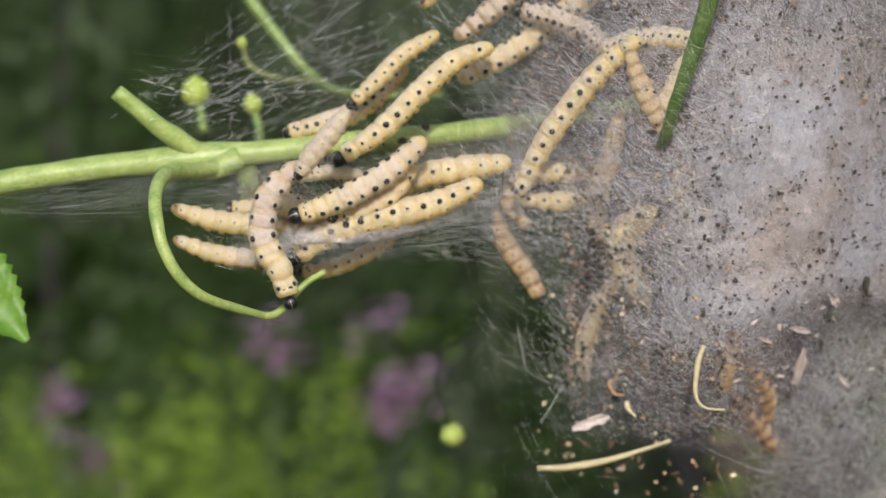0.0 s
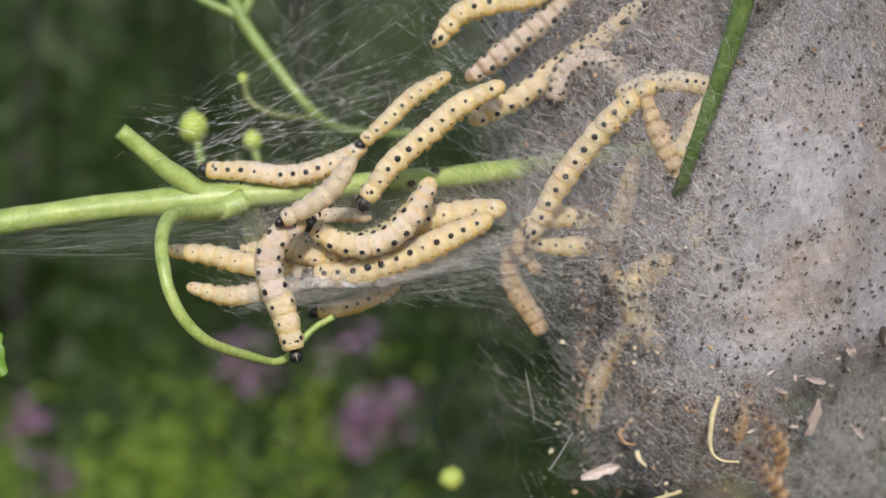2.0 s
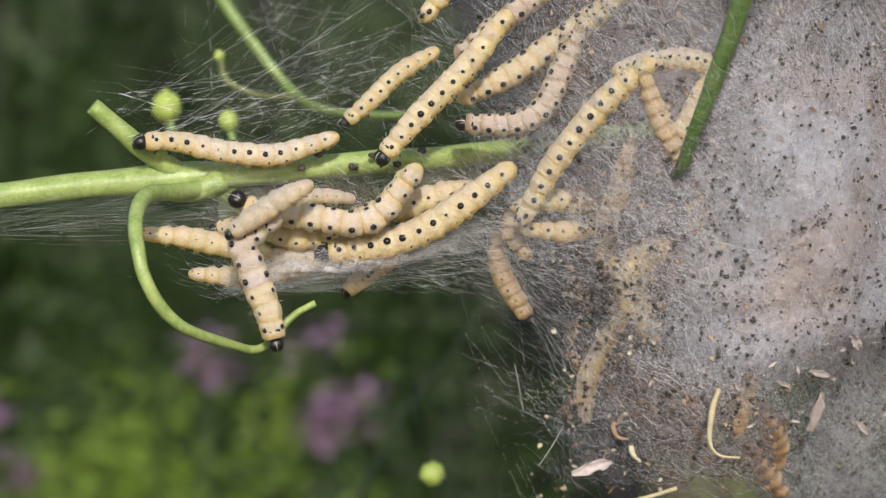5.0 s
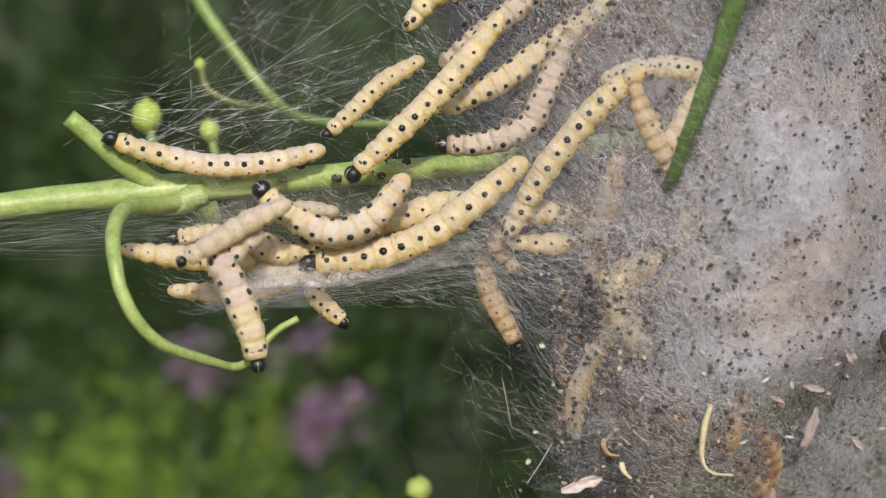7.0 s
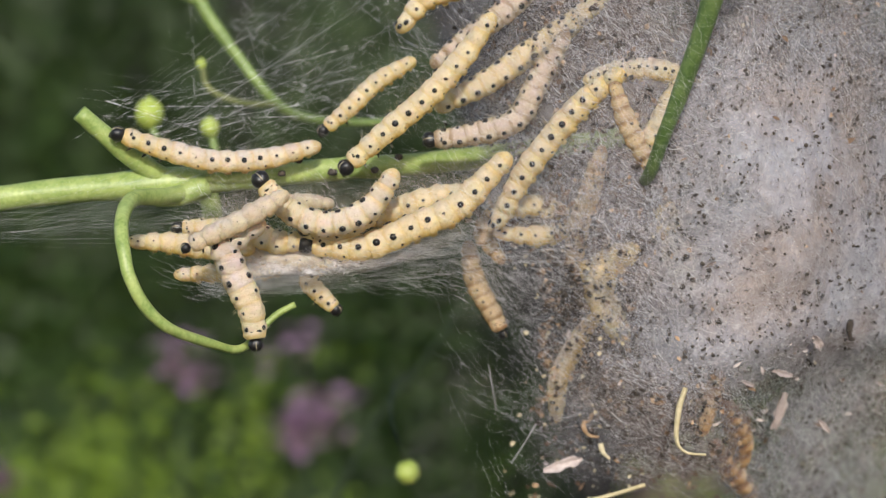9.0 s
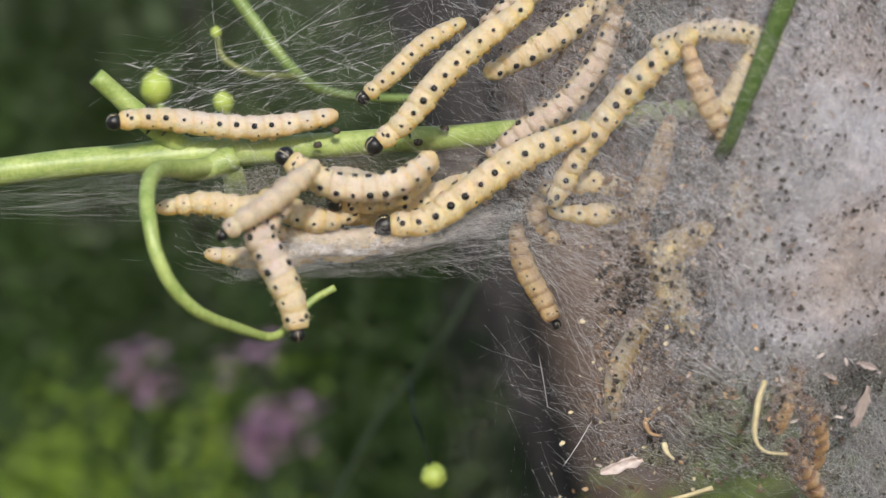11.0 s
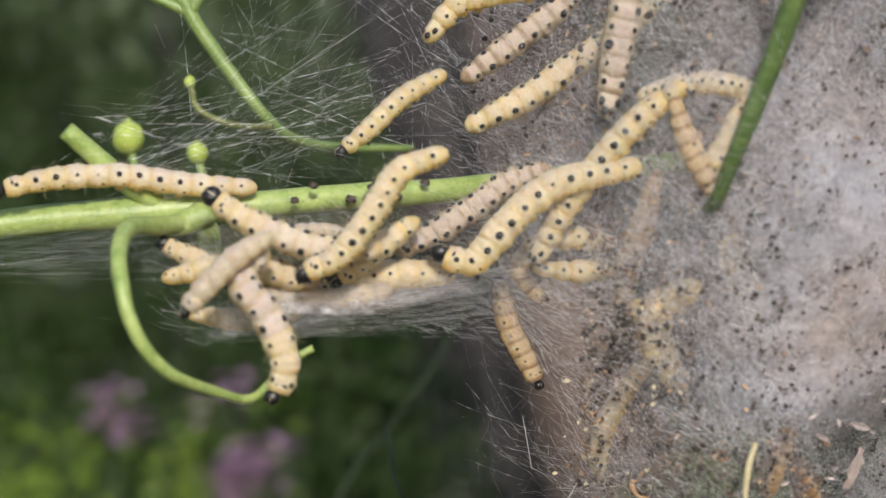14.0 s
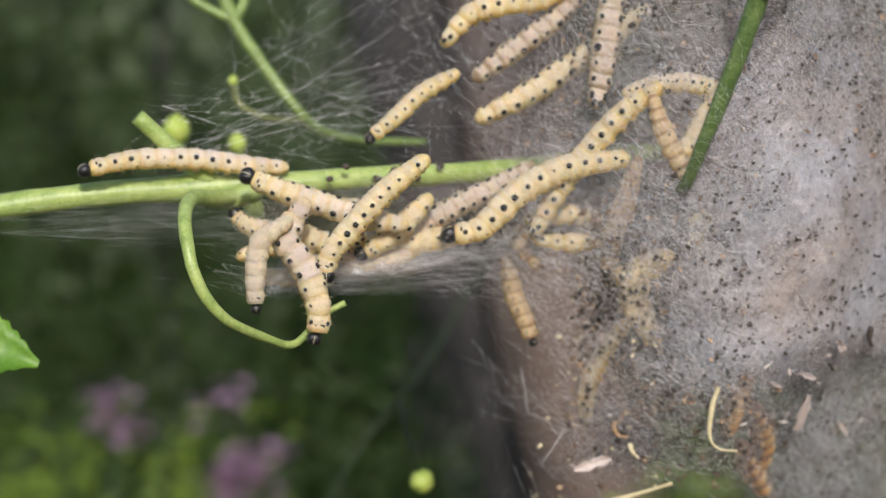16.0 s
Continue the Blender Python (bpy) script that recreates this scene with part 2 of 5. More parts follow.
M = {
    "stem": surface("stem_green", (0.185, 0.275, 0.062), (0.40, 0.48, 0.160), 650, 0.42, 0.5, 0.00008, sss=0.1),
    "rear": surface("rear_green", (0.13, 0.20, 0.05), (0.24, 0.33, 0.10), 500, 0.45, 0.3, 0.00008),
    "dull": surface("dull_shoot", (0.09, 0.11, 0.03), (0.19, 0.21, 0.07), 500, 0.5, 0.3, 0.00008),
    "twig": surface("twig_green", (0.035, 0.08, 0.015), (0.15, 0.215, 0.07), 1100, 0.45, 0.6, 0.00008),
    "leaf": surface("leaf_green", (0.10, 0.24, 0.02), (0.20, 0.38, 0.05), 400, 0.45, 0.4, 0.0001, trans=0.35),
    "bud": surface("bud_green", (0.30, 0.40, 0.06), (0.46, 0.54, 0.13), 900, 0.5, 0.4, 0.0001, sss=0.1),
    "cream": skin("larva_cream", (0.750, 0.638, 0.465), (0.750, 0.515, 0.178), (0.36, 0.22, 0.07), 0.5, (0.70, 0.45, 0.13)),
    "mauve": skin("larva_mauve", (0.690, 0.578, 0.455), (0.750, 0.515, 0.178), (0.34, 0.20, 0.09), 0.45, (0.58, 0.40, 0.16)),
    "yellow": skin("larva_yellow", (0.770, 0.642, 0.405), (0.800, 0.545, 0.160), (0.36, 0.22, 0.07), 0.45, (0.72, 0.48, 0.13)),
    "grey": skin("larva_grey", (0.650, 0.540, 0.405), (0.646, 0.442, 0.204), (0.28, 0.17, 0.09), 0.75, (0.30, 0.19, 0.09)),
    "plain": skin("larva_plain", (0.690, 0.580, 0.415), (0.722, 0.524, 0.281), (0.34, 0.25, 0.16), 0.15),
    "ochre": skin("larva_ochre", (0.69, 0.53, 0.31), (0.66, 0.40, 0.14), (0.24, 0.10, 0.04), 0.7, (0.26, 0.12, 0.045)),
    "russet": skin("larva_russet", (0.60, 0.44, 0.28), (0.58, 0.36, 0.18), (0.20, 0.09, 0.05), 0.8),
    "black": surface("larva_black", (0.006, 0.006, 0.007), (0.02, 0.019, 0.02), 3000, 0.28, 0.3, 0.00004),
    "frass": surface("frass", (0.012, 0.010, 0.009), (0.085, 0.066, 0.05), 1500, 0.8, 0.5, 0.0001),
    "straw": surface("straw", (0.40, 0.33, 0.18), (0.62, 0.54, 0.34), 900, 0.55, 0.4, 0.0001),
    "petal": surface("dry_petal", (0.50, 0.40, 0.375), (0.68, 0.60, 0.575), 900, 0.6, 0.5, 0.0001, trans=0.2),
    "debris": surface("debris_orange", (0.33, 0.19, 0.10), (0.50, 0.35, 0.21), 900, 0.6, 0.4, 0.0001),
    "crumb": surface("debris_pale", (0.50, 0.42, 0.26), (0.70, 0.62, 0.42), 900, 0.7, 0.4, 0.0001),
    # twig green darkened to stand for the shade behind the nest
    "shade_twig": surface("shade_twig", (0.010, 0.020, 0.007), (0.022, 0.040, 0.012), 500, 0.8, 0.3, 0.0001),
    "husk": surface("brown_husk", (0.10, 0.055, 0.03), (0.26, 0.16, 0.09), 900, 0.7, 0.5, 0.0001, trans=0.2),
    "red": surface("bud_scale_red", (0.09, 0.03, 0.02), (0.18, 0.07, 0.045), 900, 0.5, 0.3, 0.0001),
    "soil": surface("soil", (0.035, 0.026, 0.016), (0.09, 0.07, 0.045), 30, 0.9, 0.6, 0.01),
    "bark": surface("bark", (0.058, 0.040, 0.033), (0.150, 0.108, 0.090), 18, 0.85, 0.8, 0.01),
    # near-black copy of bark, shade put into its colour
    "shade_bark": surface("shade_bark", (0.014, 0.013, 0.014), (0.05, 0.045, 0.045), 18, 0.85, 0.8, 0.01),
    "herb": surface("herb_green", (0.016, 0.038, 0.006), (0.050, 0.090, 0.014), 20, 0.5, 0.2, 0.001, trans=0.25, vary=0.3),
    # leaf green darkened for the shade within the hedge
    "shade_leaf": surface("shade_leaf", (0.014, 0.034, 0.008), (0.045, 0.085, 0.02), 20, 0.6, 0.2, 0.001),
    # brighter copy of the herb green, sunlight put into its colour
    "herb_sunlit": surface("herb_sunlit", (0.165, 0.262, 0.022), (0.30, 0.425, 0.055), 20, 0.5, 0.2, 0.001, trans=0.35, vary=0.08),
    "flower": surface("flower_pink", (0.43, 0.23, 0.40), (0.64, 0.43, 0.60), 60, 0.55, 0.2, 0.0005, trans=0.25),
    "thick_web": silk("nest_silk_dense", 0.32, 0.95, 1.5, (0.525, 0.503, 0.53)),
    "mat_web": silk("mat_silk", -0.2, 1.1, 1.8, (0.76, 0.73, 0.72), 1300),
    "speck": surface("speck", (0.03, 0.022, 0.016), (0.14, 0.10, 0.07), 1500, 0.8, 0.4, 0.0001),
    # inner silk coloured brown, the rear darkest: shade inside the nest
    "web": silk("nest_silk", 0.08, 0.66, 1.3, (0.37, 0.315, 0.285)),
    "shade_web": silk("shade_silk", 0.35, 1.0, 1.2, (0.165, 0.130, 0.112)),
    "wisp_web": silk("wisp_silk", -0.40, 0.50, 1.0, (0.66, 0.64, 0.665)),
    "veil": silk("veil_silk", 0.0, 0.16, 1.0),
}
thread = bpy.data.materials.new("silk_thread")
thread.use_nodes = True
b_ = thread.node_tree.nodes["Principled BSDF"]
b_.inputs["Base Color"].default_value = (0.90, 0.89, 0.90, 1)
b_.inputs["Roughness"].default_value = 0.22
b_.inputs["Specular IOR Level"].default_value = 0.6
glow_through = node(thread.node_tree, "ShaderNodeBsdfTranslucent", Color=(0.95, 0.94, 0.95, 1))
both = node(thread.node_tree, "ShaderNodeMixShader", Fac=0.4)
thread.node_tree.links.new(b_.outputs[0], both.inputs[1])
thread.node_tree.links.new(glow_through.outputs[0], both.inputs[2])
thread.node_tree.links.new(both.outputs[0], thread.node_tree.nodes["Material Output"].inputs["Surface"])
M["thread"] = thread


# ---- builders ----
def V(x, y, z):
    return Vector((x, y, z)) * MM


def part(name, bm, material, parent=None, label="", smooth=True):
    """One bmesh as one mesh object."""
    me = bpy.data.meshes.new(name)
    bm.to_mesh(me)
    bm.free()
    me.materials.append(M[material])
    if smooth:
        me.polygons.foreach_set("use_smooth", [True] * len(me.polygons))
    ob = new(name, me)
    if parent:
        ob.parent = parent
    if label:
        ob["label"] = label
    return ob


def meshed(name, verts, faces, material, parent=None, label="", smooth=True):
    me = bpy.data.meshes.new(name)
    me.from_pydata(verts, [], faces)
    me.materials.append(M[material])
    if smooth:
        me.polygons.foreach_set("use_smooth", [True] * len(me.polygons))
    ob = new(name, me)
    if parent:
        ob.parent = parent
    if label:
        ob["label"] = label
    return ob


def spline(points, count):
    """Evenly spaced points on a smooth curve through the given ones."""
    p = [points[0] * 2 - points[1], *points, points[-1] * 2 - points[-2]]
    fine = []
    for i in range(1, len(p) - 2):
        for k in range(16):
            t = k / 16
            a, b, c, d = p[i - 1 : i + 3]
            fine.append(0.5 * (2 * b + (c - a) * t + (2 * a - 5 * b + 4 * c - d) * t * t + (3 * b - a - 3 * c + d) * t**3))
    fine.append(p[-2])
    run = [0.0]
    for a, b in zip(fine, fine[1:]):
        run.append(run[-1] + (b - a).length)
    out, j = [], 0
    for k in range(count):
        s = run[-1] * k / (count - 1)
        while j < len(run) - 2 and run[j + 1] < s:
            j += 1
        f = (s - run[j]) / max(run[j + 1] - run[j], 1e-12)
        out.append(fine[j].lerp(fine[j + 1], f))
    return out


def tube(bm, points, radius, sides=12, caps=True, wobble=0.0, seed=0):
    """A tube along points; radius: a function of 0..1."""
    rings, side = [], None
    last = len(points) - 1
    for i, p in enumerate(points):
        d = (points[min(i + 1, last)] - points[max(i - 1, 0)]).normalized()
        if side is None:
            side = d.orthogonal().normalized()
        side = (side - d * side.dot(d)).normalized()
        up = d.cross(side)
        r = radius(i / last)
        ring = []
        for k in range(sides):
            a = math.tau * k / sides
            n = side * math.cos(a) + up * math.sin(a)
            rr = r * (1 + wobble * noise.noise(p * 700 + n * 1.3 + Vector((seed, 0, 0)))) if wobble else r
            ring.append(bm.verts.new(p + n * rr))
        rings.append(ring)
    for a, b in zip(rings, rings[1:]):
        for k in range(sides):
            bm.faces.new((a[k], a[(k + 1) % sides], b[(k + 1) % sides], b[k]))
    if caps:
        bm.faces.new(rings[0][::-1])
        bm.faces.new(rings[-1])
    return bm


def thing(name, at, label, category, group=""):
    ob = new(name)
    ob.empty_display_size = 0.002
    ob.location = at
    return tagged(ob, label, category, group)


def blob(bm, at, r, squash=(1, 1, 1), sub=2, rough=0.0, seed=0.0):
    made = bmesh.ops.create_icosphere(bm, subdivisions=sub, radius=1.0)["verts"]
    for v in made:
        k = 1 + rough * noise.noise(v.co * 2.1 + Vector((seed, seed * 1.7, 3.1)))
        v.co = Vector(at) + Vector((v.co.x * squash[0], v.co.y * squash[1], v.co.z * squash[2])) * r * k
    return made


# ---- ground and distance ----
def ground():
    bm = bmesh.new()
    bmesh.ops.create_grid(bm, x_segments=60, y_segments=60, size=1.0)
    for v in bm.verts:
        far = v.co.length
        v.co *= 3 + 400 * far**6
        v.co.z = GROUND + (0.03 * noise.noise(v.co * 2.0) if far < 0.7 else 0)
    tagged(part("ground", bm, "soil"), "dark bare garden soil under the plants", "ground", kind="structure")


def leaf_faces(verts, faces, at, way, up, length, width):
    """A bent, pointed leaf blade of eight faces."""
    way = way.normalized()
    side = way.cross(up).normalized()
    nrm = side.cross(way)
    base = len(verts)
    for s, wd in ((0.0, 0.06), (0.25, 0.8), (0.5, 1.0), (0.78, 0.62), (1.0, 0.03)):
        mid = at + way * length * s - nrm * length * 0.22 * s * s
        for k in (-1, 0, 1):
            verts.append(mid + side * k * width * wd * 0.5 + nrm * abs(k) * width * wd * 0.16)
    for i in range(4):
        for k in range(2):
            a = base + i * 3 + k
            faces.append((a, a + 1, a + 4, a + 3))


def small_leaf(verts, faces, at, way, up, length, width):
    """A folded leaflet of four faces."""
    way = way.normalized()
    side = way.cross(up).normalized() * width * 0.5
    ridge = way.cross(side).normalized() * width * 0.2
    k = len(verts)
    mid = at + way * length * 0.45
    verts += [at, mid + side, at + way * length - ridge, mid - side, mid + ridge]
    faces += [(k, k + 1, k + 4), (k + 1, k + 2, k + 4), (k + 2, k + 3, k + 4), (k + 3, k, k + 4)]


def leafy(name, at, height, spread, count, size, material, rng, label, category, group, low=0.15):
    """A herb: stalks from the ground, leaves along them."""
    root = thing(name, at, label, category, group)
    stalks = max(2, min(14, count // 40))
    lv, lf = [], []
    for s in range(stalks):
        a = rng.uniform(0, math.tau)
        top = Vector((math.cos(a) * spread * rng.uniform(0.2, 1), math.sin(a) * spread * 0.6 * rng.uniform(0.2, 1), height * rng.uniform(0.75, 1.05)))
        mid = top * 0.5 + Vector((rng.uniform(-1, 1), rng.uniform(-1, 1), 0)) * spread * 0.15
        pts = spline([Vector((top.x * 0.1, top.y * 0.1, 0)), mid, top], 8)
        part("stalk", tube(bmesh.new(), pts, lambda f: 0.0019 * (1 - 0.6 * f), 6), "herb", root)
        for k in range(count // stalks):
            f = rng.uniform(low, 1.0)
            p = pts[min(int(f * 7), 6)].lerp(pts[min(int(f * 7) + 1, 7)], f * 7 % 1)
            b = rng.uniform(0, math.tau)
            way = Vector((math.cos(b), math.sin(b), rng.uniform(-0.2, 0.7)))
            small_leaf(lv, lf, p + way * rng.uniform(0, 3.4) * size, way, Vector((rng.uniform(-1, 1), rng.uniform(-1.6, 0.2), rng.uniform(0, 1))), size * rng.uniform(0.5, 1.2), size * rng.uniform(0.25, 0.5))
    meshed("foliage", lv, lf, material, root)
    return root


ground()
rng = random.Random(5)


def flowering(top, light, seed, petals):
    """A tall herb whose flower spike stands at top."""
    r = random.Random(seed)
    root = thing("flowering_herb", (top[0], top[1], GROUND), "tall green herb with a pink flower spike", "plant", "flowering herbs")
    h = top[2] - GROUND
    bm = bmesh.new()
    pts = spline([Vector((0.03, 0.02, 0)), Vector((0.012, 0, h * 0.5)), Vector((0, 0, h))], 14)
    tube(bm, pts, lambda f: 0.004 * (1 - 0.6 * f), 8)
    part("stalk", bm, "herb", root)
    lv, lf, fv, ff = [], [], [], []
    for k in range(34):
        f = r.uniform(0.2, 0.88)
        p = pts[int(f * 13)]
        b = r.uniform(0, math.tau)
        leaf_faces(lv, lf, p, Vector((math.cos(b), math.sin(b), r.uniform(0, 0.6))), Vector((0, 0, 1)), r.uniform(0.03, 0.065), r.uniform(0.012, 0.02))
    for k in range(petals):
        f = r.gauss(0, 0.0075)
        b = r.uniform(0, math.tau)
        way = Vector((math.cos(b), math.sin(b), r.uniform(-0.1, 0.8)))
        leaf_faces(fv, ff, Vector((r.gauss(0, 0.006), 0, h + f)), way, Vector((0, 0, 1)), r.uniform(0.008, 0.016), 0.007)
    meshed("foliage", lv, lf, "herb_sunlit" if light else "herb", root)
    meshed("flower_spike", fv, ff, "flower", root, "pink flower spike")


for n, (x, z, y, p) in enumerate(((-0.058, -0.083, 0.82, 46), (-0.050, -0.084, 0.84, 16), (-0.116, -0.059, 0.82, 26), (-0.067, -0.052, 0.85, 12), (-0.213, -0.085, 0.82, 26), (-0.207, -0.110, 0.84, 24))):
    flowering((x, y, z), n % 2, 40 + n, p)

# the bright herbs have sunlight in their leaf colour, the rest stay dark
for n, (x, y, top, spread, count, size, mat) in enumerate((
    (-0.105, 0.90, -0.090, 0.05, 220, 0.05, "herb_sunlit"), (-0.20, 0.94, -0.075, 0.10, 320, 0.05, "herb_sunlit"), (-0.26, 0.90, -0.105, 0.08, 240, 0.05, "herb_sunlit"),
    (-0.165, 0.88, -0.110, 0.07, 240, 0.05, "herb_sunlit"), (-0.31, 0.92, -0.100, 0.08, 240, 0.05, "herb_sunlit"),
    (0.245, 0.96, 0.03, 0.06, 300, 0.05, "herb_sunlit"),
    (0.02, 0.93, -0.165, 0.06, 110, 0.045, "herb_sunlit"), (-0.32, 1.02, -0.06, 0.12, 200, 0.06, "herb"),
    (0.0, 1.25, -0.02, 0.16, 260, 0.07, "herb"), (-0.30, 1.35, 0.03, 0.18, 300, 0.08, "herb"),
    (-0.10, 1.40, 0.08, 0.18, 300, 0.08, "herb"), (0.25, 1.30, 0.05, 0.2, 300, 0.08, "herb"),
    (0.175, 0.86, -0.075, 0.05, 260, 0.05, "herb_sunlit"), (0.235, 0.88, -0.05, 0.06, 280, 0.05, "herb_sunlit"), (0.42, 1.10, -0.05, 0.16, 220, 0.06, "herb"),
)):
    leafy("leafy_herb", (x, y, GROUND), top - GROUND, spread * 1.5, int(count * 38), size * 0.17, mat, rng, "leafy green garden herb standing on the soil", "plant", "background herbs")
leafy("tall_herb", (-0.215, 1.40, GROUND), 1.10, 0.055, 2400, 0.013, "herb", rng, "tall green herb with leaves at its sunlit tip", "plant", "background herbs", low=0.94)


def hedge():
    """A dense dark hedge that closes the view."""
    r = random.Random(11)
    root = thing("hedge", (0, 1.9, GROUND), "dense dark green hedge of small leaves", "hedge")
    bm = bmesh.new()
    for k in range(26):
        x = -1.6 + 3.2 * k / 25 + r.uniform(-0.05, 0.05)
        tube(bm, spline([Vector((x, 0.1, 0)), Vector((x + r.uniform(-0.1, 0.1), 0.05, 0.9)), Vector((x + r.uniform(-0.2, 0.2), 0, 1.9))], 8), lambda f: 0.012 * (1 - 0.8 * f), 6)
    part("branch", bm, "shade_bark", root)
    verts, faces = [], []
    for k in range(52000):
        z = r.uniform(0.0, 2.1)
        p = Vector((r.uniform(-1.7, 1.7), r.gauss(0, 0.10), z))
        p.y += 0.10 * noise.noise(Vector((p.x * 3, 2, z * 3)))
        if noise.noise(Vector((p.x * 5, 7, z * 5))) < -0.22:
            continue
        b = r.uniform(0, math.tau)
        way = Vector((math.cos(b), -abs(math.sin(b)), r.uniform(-0.6, 0.5)))
        small_leaf(verts, faces, p, way, Vector((r.uniform(-1, 1), r.uniform(-1.6, 0.2), r.uniform(0, 1))), r.uniform(0.014, 0.034), r.uniform(0.010, 0.02))
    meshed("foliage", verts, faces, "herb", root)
    # blobs coloured dark for the shade inside the hedge
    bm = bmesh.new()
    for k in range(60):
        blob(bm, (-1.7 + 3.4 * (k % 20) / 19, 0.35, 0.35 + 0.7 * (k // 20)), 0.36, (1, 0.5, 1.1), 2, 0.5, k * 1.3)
    part("thicket_shade", bm, "shade_leaf", root)


def tree():
    root = thing("tree_trunk", (0.405, 1.02, GROUND), "leaning pinkish brown tree trunk", "tree")
    bm = bmesh.new()
    pts = spline([Vector((0, 0, 0)), Vector((-0.14, 0, 0.40)), Vector((-0.277, 0, 0.74)), Vector((-0.330, 0.01, 1.0)), Vector((-0.37, 0.02, 1.3))], 40)
    tube(bm, pts, lambda f: 0.040 - 0.010 * f, 28, True, 0.10)
    part("trunk", bm, "bark", root)


def shade_trunk():
    # added trunk, coloured dark for the shade left of the brown one
    root = thing("tree_trunk", (0.378, 1.10, GROUND), "leaning trunk added and coloured dark for shade beside the brown one", "tree")
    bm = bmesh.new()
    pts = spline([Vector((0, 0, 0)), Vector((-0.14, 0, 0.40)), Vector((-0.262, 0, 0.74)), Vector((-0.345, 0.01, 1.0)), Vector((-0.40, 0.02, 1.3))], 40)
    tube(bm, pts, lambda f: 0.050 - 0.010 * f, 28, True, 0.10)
    part("trunk", bm, "shade_bark", root)


hedge()
tree()
shade_trunk()


# ---- the plant that carries the nest ----
def stem_part(name, points, r0, r1, parent, material="stem", sides=14, label="", count=26, wobble=0.12, swell=None):
    bm = bmesh.new()
    pts = spline([V(*p) for p in points], count)
    tube(bm, pts, lambda f: (r0 + (r1 - r0) * f + (swell(f) if swell else 0)) * MM, sides, True, wobble, r0 * 10)
    return part(name, bm, material, parent, label)


plant = thing("host_plant", (0, 0, 0), "pale green fruiting stem hung with silk threads", "plant")
stem_part("main_stem", [(-75, -6.5, -2.0), (-49.4, -6.0, 2.3), (-41.5, -6, 3.6), (-31, -5.5, 5.2), (-20.5, -5, 6.1), (-12.2, -4, 6.7), (-4.9, -2, 7.5), (3.1, 0, 8.1), (7.9, 2, 8.7), (14.5, 4, 9.7), (30, 9, 12)], 1.32, 0.95, plant, count=60,
          swell=lambda f: 0.35 * math.exp(-(((f - 0.51) / 0.035) ** 2)))
stem_part("side_shoot", [(-19.5, -4.8, 6.0), (-21.5, -6, 7.6), (-23.4, -7, 9.0), (-27.1, -8.7, 12.3)], 1.05, 0.75, plant, count=18)
stem_part("tendril", [(-17.0, -5.5, 5.6), (-18.5, -6.8, 5.1), (-20.0, -10.0, 4.8), (-21.4, -14.0, 4.6), (-21.8, -18.0, 3.3), (-21.5, -21.0, 1.2), (-20.8, -22.0, -1.8), (-19.6, -21.5, -4.4), (-17.7, -20.0, -6.4), (-14.5, -16.0, -7.9), (-12.1, -13.2, -8.4), (-9.6, -12.3, -5.8), (-7.6, -12.3, -4.6)], 0.82, 0.28, plant, count=60, label="curled green tendril")
stem_part("node_collar", [(-20.6, -6.5, 4.7), (-18.4, -6.3, 5.0), (-16.2, -5.5, 6.0)], 0.8, 1.15, plant, count=12)
stem_part("pod_stalk", [(-17.9, 3, 7.0), (-16.9, 5, 4.8), (-16.6, 5.5, 1.8)], 0.9, 1.0, plant, count=12)

rear = thing("rear_shoot", (0, 0, 0), "pale green budding shoot behind the nest", "plant")
stem_part("shoot", [(-22.5, 28, 31), (-20.3, 28, 25.8), (-17, 28, 21), (-13, 28, 16), (-10.4, 31, 14.2), (-6, 36, 13.8), (1, 40, 14.0)], 0.78, 0.36, rear, "rear", count=40)
stem_part("twiglet", [(-27, 28, 30.1), (-24.3, 28, 27.8), (-20.5, 28, 26)], 0.5, 0.55, rear, "rear", count=10)
stem_part("twiglet", [(-18.2, 28, 31.5), (-19.2, 28, 28.5), (-20.3, 28, 26)], 0.5, 0.6, rear, "rear", count=10)
stem_part("twiglet", [(-20.4, 30, 19.4), (-19.7, 30, 17), (-16.3, 30, 15.5), (-12.5, 27, 15.2)], 0.34, 0.3, rear, "dull", count=14)
stem_part("stalklet", [(-26.4, 40, 10.5), (-27.0, 42, 12.5), (-27.6, 42, 15)], 0.5, 0.4, rear, "rear", count=8)
stem_part("stalklet", [(-18.8, 30, 8.0), (-19.6, 36, 10.5), (-20.2, 36, 13)], 0.5, 0.4, rear, "rear", count=8)
for x, y, z, r in ((-27.6, 42, 15.0, 1.6), (-20.2, 36, 13.2, 1.05), (-27.4, 28, 30.4, 1.7), (-25.0, 28.5, 31.2, 1.3), (-20.5, 30, 19.6, 0.55), (-18.2, 28, 32, 1.0)):
    bm = bmesh.new()
    blob(bm, V(x, y, z), r * MM, (1, 1, 1.08), 3, 0.10, x)
    blob(bm, V(x, y - 0.2, z + r * 1.05), r * 0.22 * MM, (1, 1, 1), 1)
    part("flower_bud", bm, "bud", rear, "round yellow-green bud")

lowbud = thing("low_bud", V(1.2, 42, -24.8), "small yellow-green bud on a thin stalk", "bud")
bm = bmesh.new()
blob(bm, V(1.2, 42, -24.8), 1.35 * MM, (1, 1, 1), 3, 0.15)
ob = part("flower_bud", bm, "bud", lowbud)
ob.matrix_parent_inverse = Matrix.Translation(-lowbud.location)
